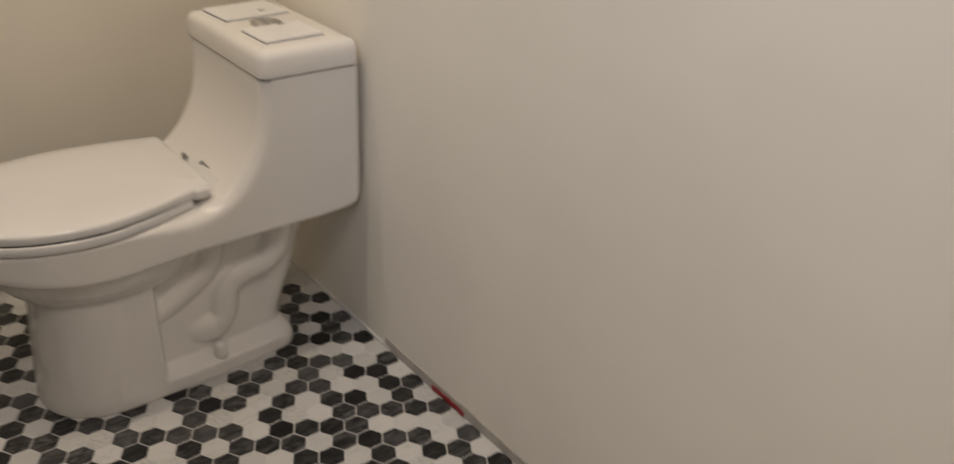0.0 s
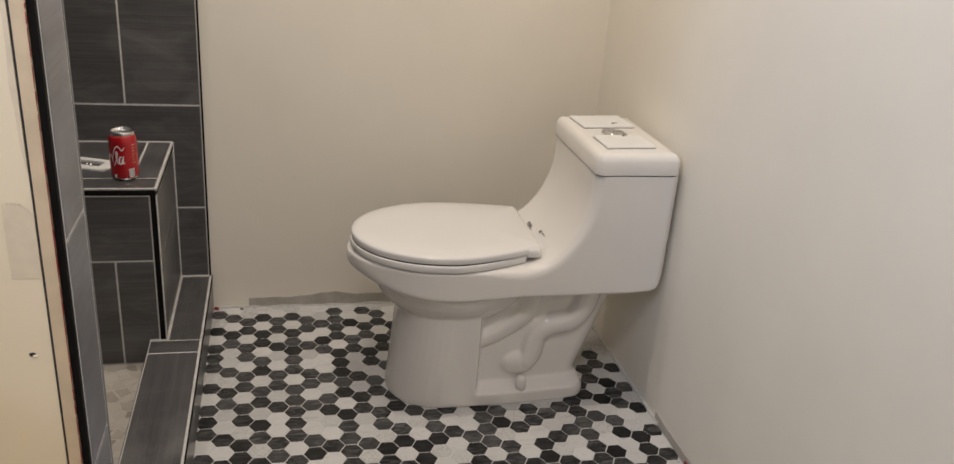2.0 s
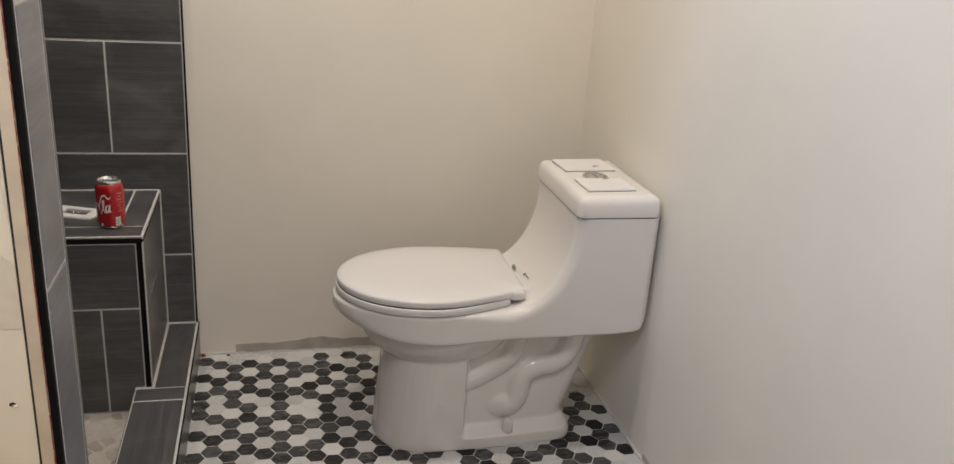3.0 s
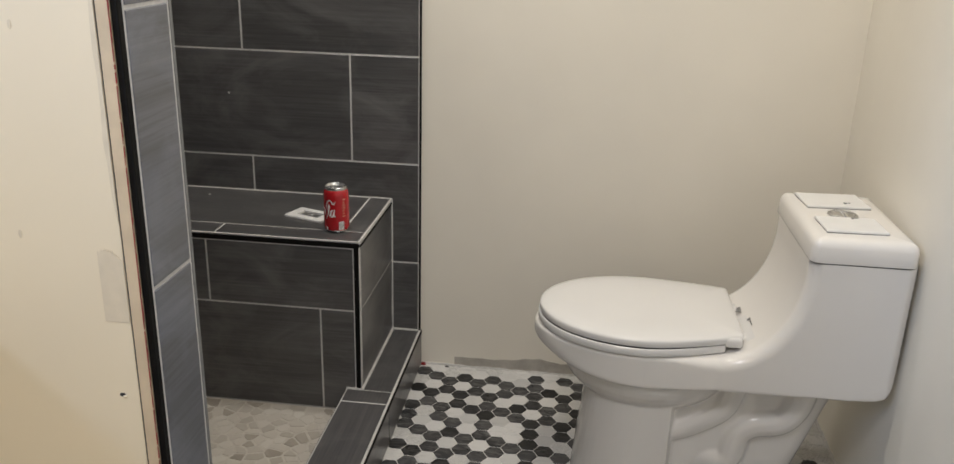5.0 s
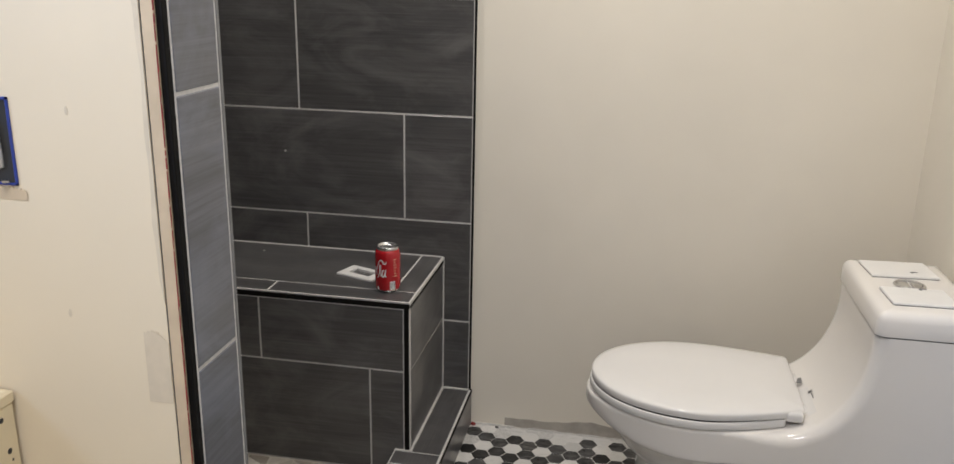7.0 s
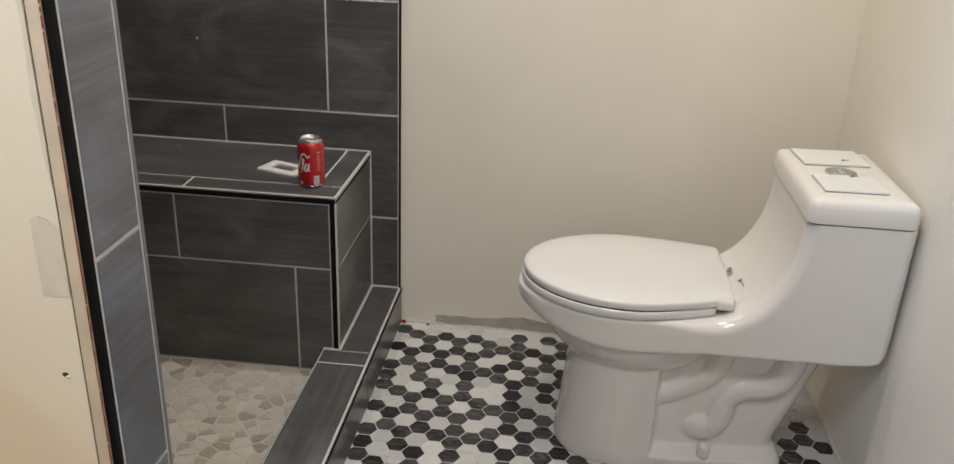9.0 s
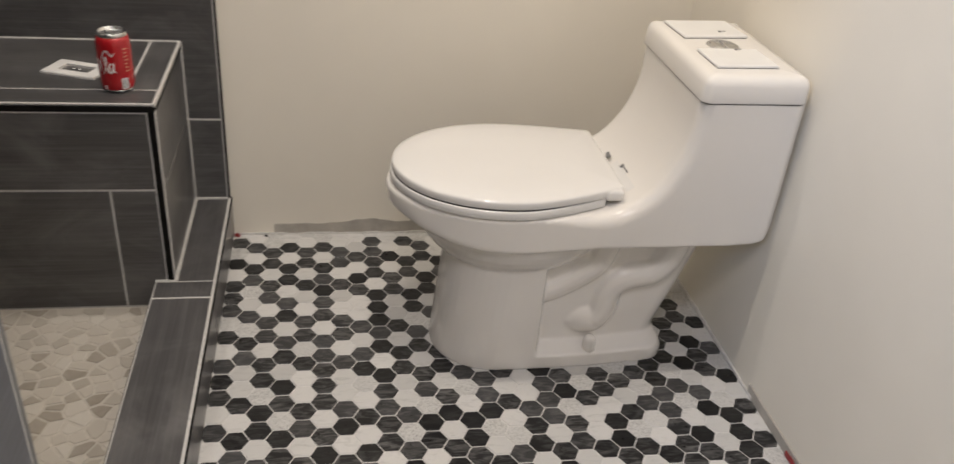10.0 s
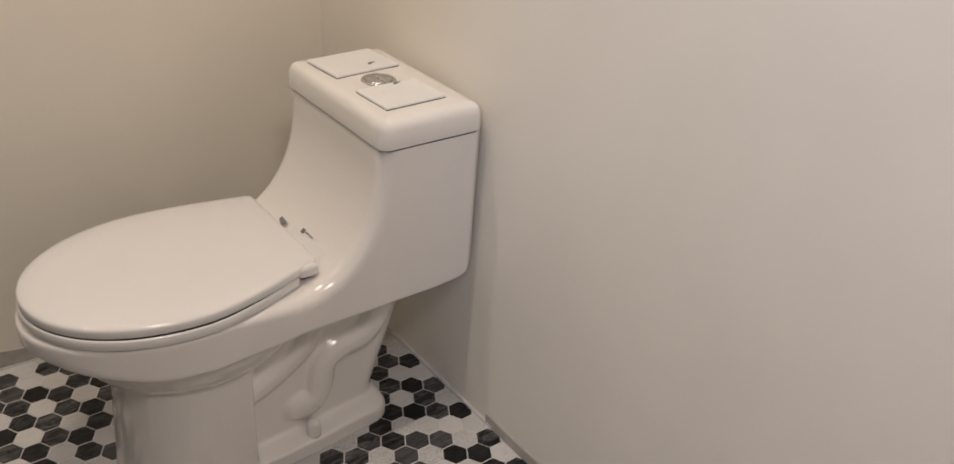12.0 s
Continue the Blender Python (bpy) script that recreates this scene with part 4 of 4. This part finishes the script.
ragged_strip("bare_edge", M_SMEAR, stub, "rough grey edge where the cream paint ends", 0.98, CEIL - 0.01, 0.0, [0.002, 0.006, 0.004, 0.011, 0.017, 0.013, 0.016, 0.012, 0.015, 0.013, 0.012, 0.014], 0.0004, EDGEWISE, 14)
for x, z in ((-1.335, 0.960), (-1.310, 1.19)):
    bm = bmesh.new()
    loft(bm, [[(x + 0.0022 * k * math.cos(math.pi * i / 5), YF + d, z + 0.005 * k * math.sin(math.pi * i / 5)) for i in range(10)] for d, k in ((0.001, 1.0), (-0.0004, 1.0), (-0.0007, 0.6))])
    part("dent", bm, M_SMEAR, stub, "small dent in the paint")
ragged_strip("filler_smear", M_SMEAR, stub, "grey patch of dried filler", -1.246, -1.2165, 0.86, [0.945, 0.948, 0.945, 0.935], 0.0004, ROOM, 12)


# ---- hexagon mosaic ----
PITCH, COL, HX0, HY0 = 0.0505, 0.0432, -1.1476, 0.0321
R_HEX = (PITCH - 0.0028) / math.sqrt(3)
# one string a column from the curb to the wall; # is a dark piece, rows run away from the back wall
LAYOUT = """
.#.#.###.#.###.#
..#.##..#.##..#.##
..##.##.##.##.##
..#.##.##.##.##.##
..##.#..##.#..##.#
..#.#####.#####.##
..##.#..##.#..##.#
...#.##..#.##..#.#
.####.#####.#####
...#.##..#.##..#.##
.#.##.##.##.##.##
..##.##.#..##.##.##
...##..#.#..#..###
.............###..#
............#.#..#
...............###
............####.##
.............##.##
..............#..#
.............##.###
.............#.#.#
.............#.#..#
............#######
...........##.#..#
.........##.#.##..#
........##.###..###
.........#.#.#
""".split()


def hex_mesh(mat, name):
    bm = bmesh.new()
    rings = [[bm.verts.new((r * math.cos(math.pi * i / 3), r * math.sin(math.pi * i / 3), z)) for i in range(6)] for r, z in ((R_HEX, -0.006), (R_HEX, -0.0010), (R_HEX - 0.0012, 0.0))]
    for a, b in zip(rings, rings[1:]):
        for i in range(6):
            bm.faces.new((a[i], a[(i + 1) % 6], b[(i + 1) % 6], b[i]))
    bm.faces.new(rings[-1])
    me = bpy.data.meshes.new(name)
    bm.to_mesh(me)
    bm.free()
    me.materials.append(mat)
    return me


HEX = {True: hex_mesh(M_DARKHEX, "dark_hexagon"), False: hex_mesh(M_LIGHTHEX, "white_hexagon")}
rnd = random.Random(21)
rest = {True: ([], []), False: ([], [])}
for i in range(-38, 28):
    row = LAYOUT[i % len(LAYOUT)] if i < -1 else LAYOUT[i] if 0 <= i < len(LAYOUT) else ""
    for k in range(-1, 66):
        half = -2 * k - (1 - i % 2)
        x, y = HX0 + COL * i, HY0 + PITCH * half / 2
        if y > 0.02 or y < -3.32 or (i < -1 and y > -1.50):
            continue
        if 0 <= k < len(row):
            dark = row[k] == "#"
        elif row and k >= len(row):
            dark = row[k - 6 * ((k - len(row)) // 6 + 1)] == "#"
        else:
            dark = k < 0 and rnd.random() < 0.5
        if -1.02 < y < -0.50 and -1.17 < x < 0.02:
            t = new("tile", HEX[dark])
            t.parent, t.location = floor, (x, y, rnd.uniform(-0.0003, 0.0003))
        else:
            vs, fs = rest[dark]
            n = len(vs)
            dz = rnd.uniform(-0.0003, 0.0003)
            for r, z in ((R_HEX, -0.006), (R_HEX, -0.0010), (R_HEX - 0.0012, 0.0)):
                vs.extend((x + r * math.cos(math.pi * a / 3), y + r * math.sin(math.pi * a / 3), z + dz) for a in range(6))
            for q in (0, 6):
                fs.extend((n + q + a, n + q + (a + 1) % 6, n + q + 6 + (a + 1) % 6, n + q + 6 + a) for a in range(6))
            fs.append(tuple(n + 12 + a for a in range(6)))
for dark, (vs, fs) in rest.items():
    me = bpy.data.meshes.new("mosaic_rest")
    me.from_pydata(vs, [], fs)
    me.materials.append(M_DARKHEX if dark else M_LIGHTHEX)
    ob = new("mosaic_rest", me)
    ob.parent = floor
    tagged(ob, "dark marble hexagons" if dark else "white marble hexagons", "", "", "stuff")
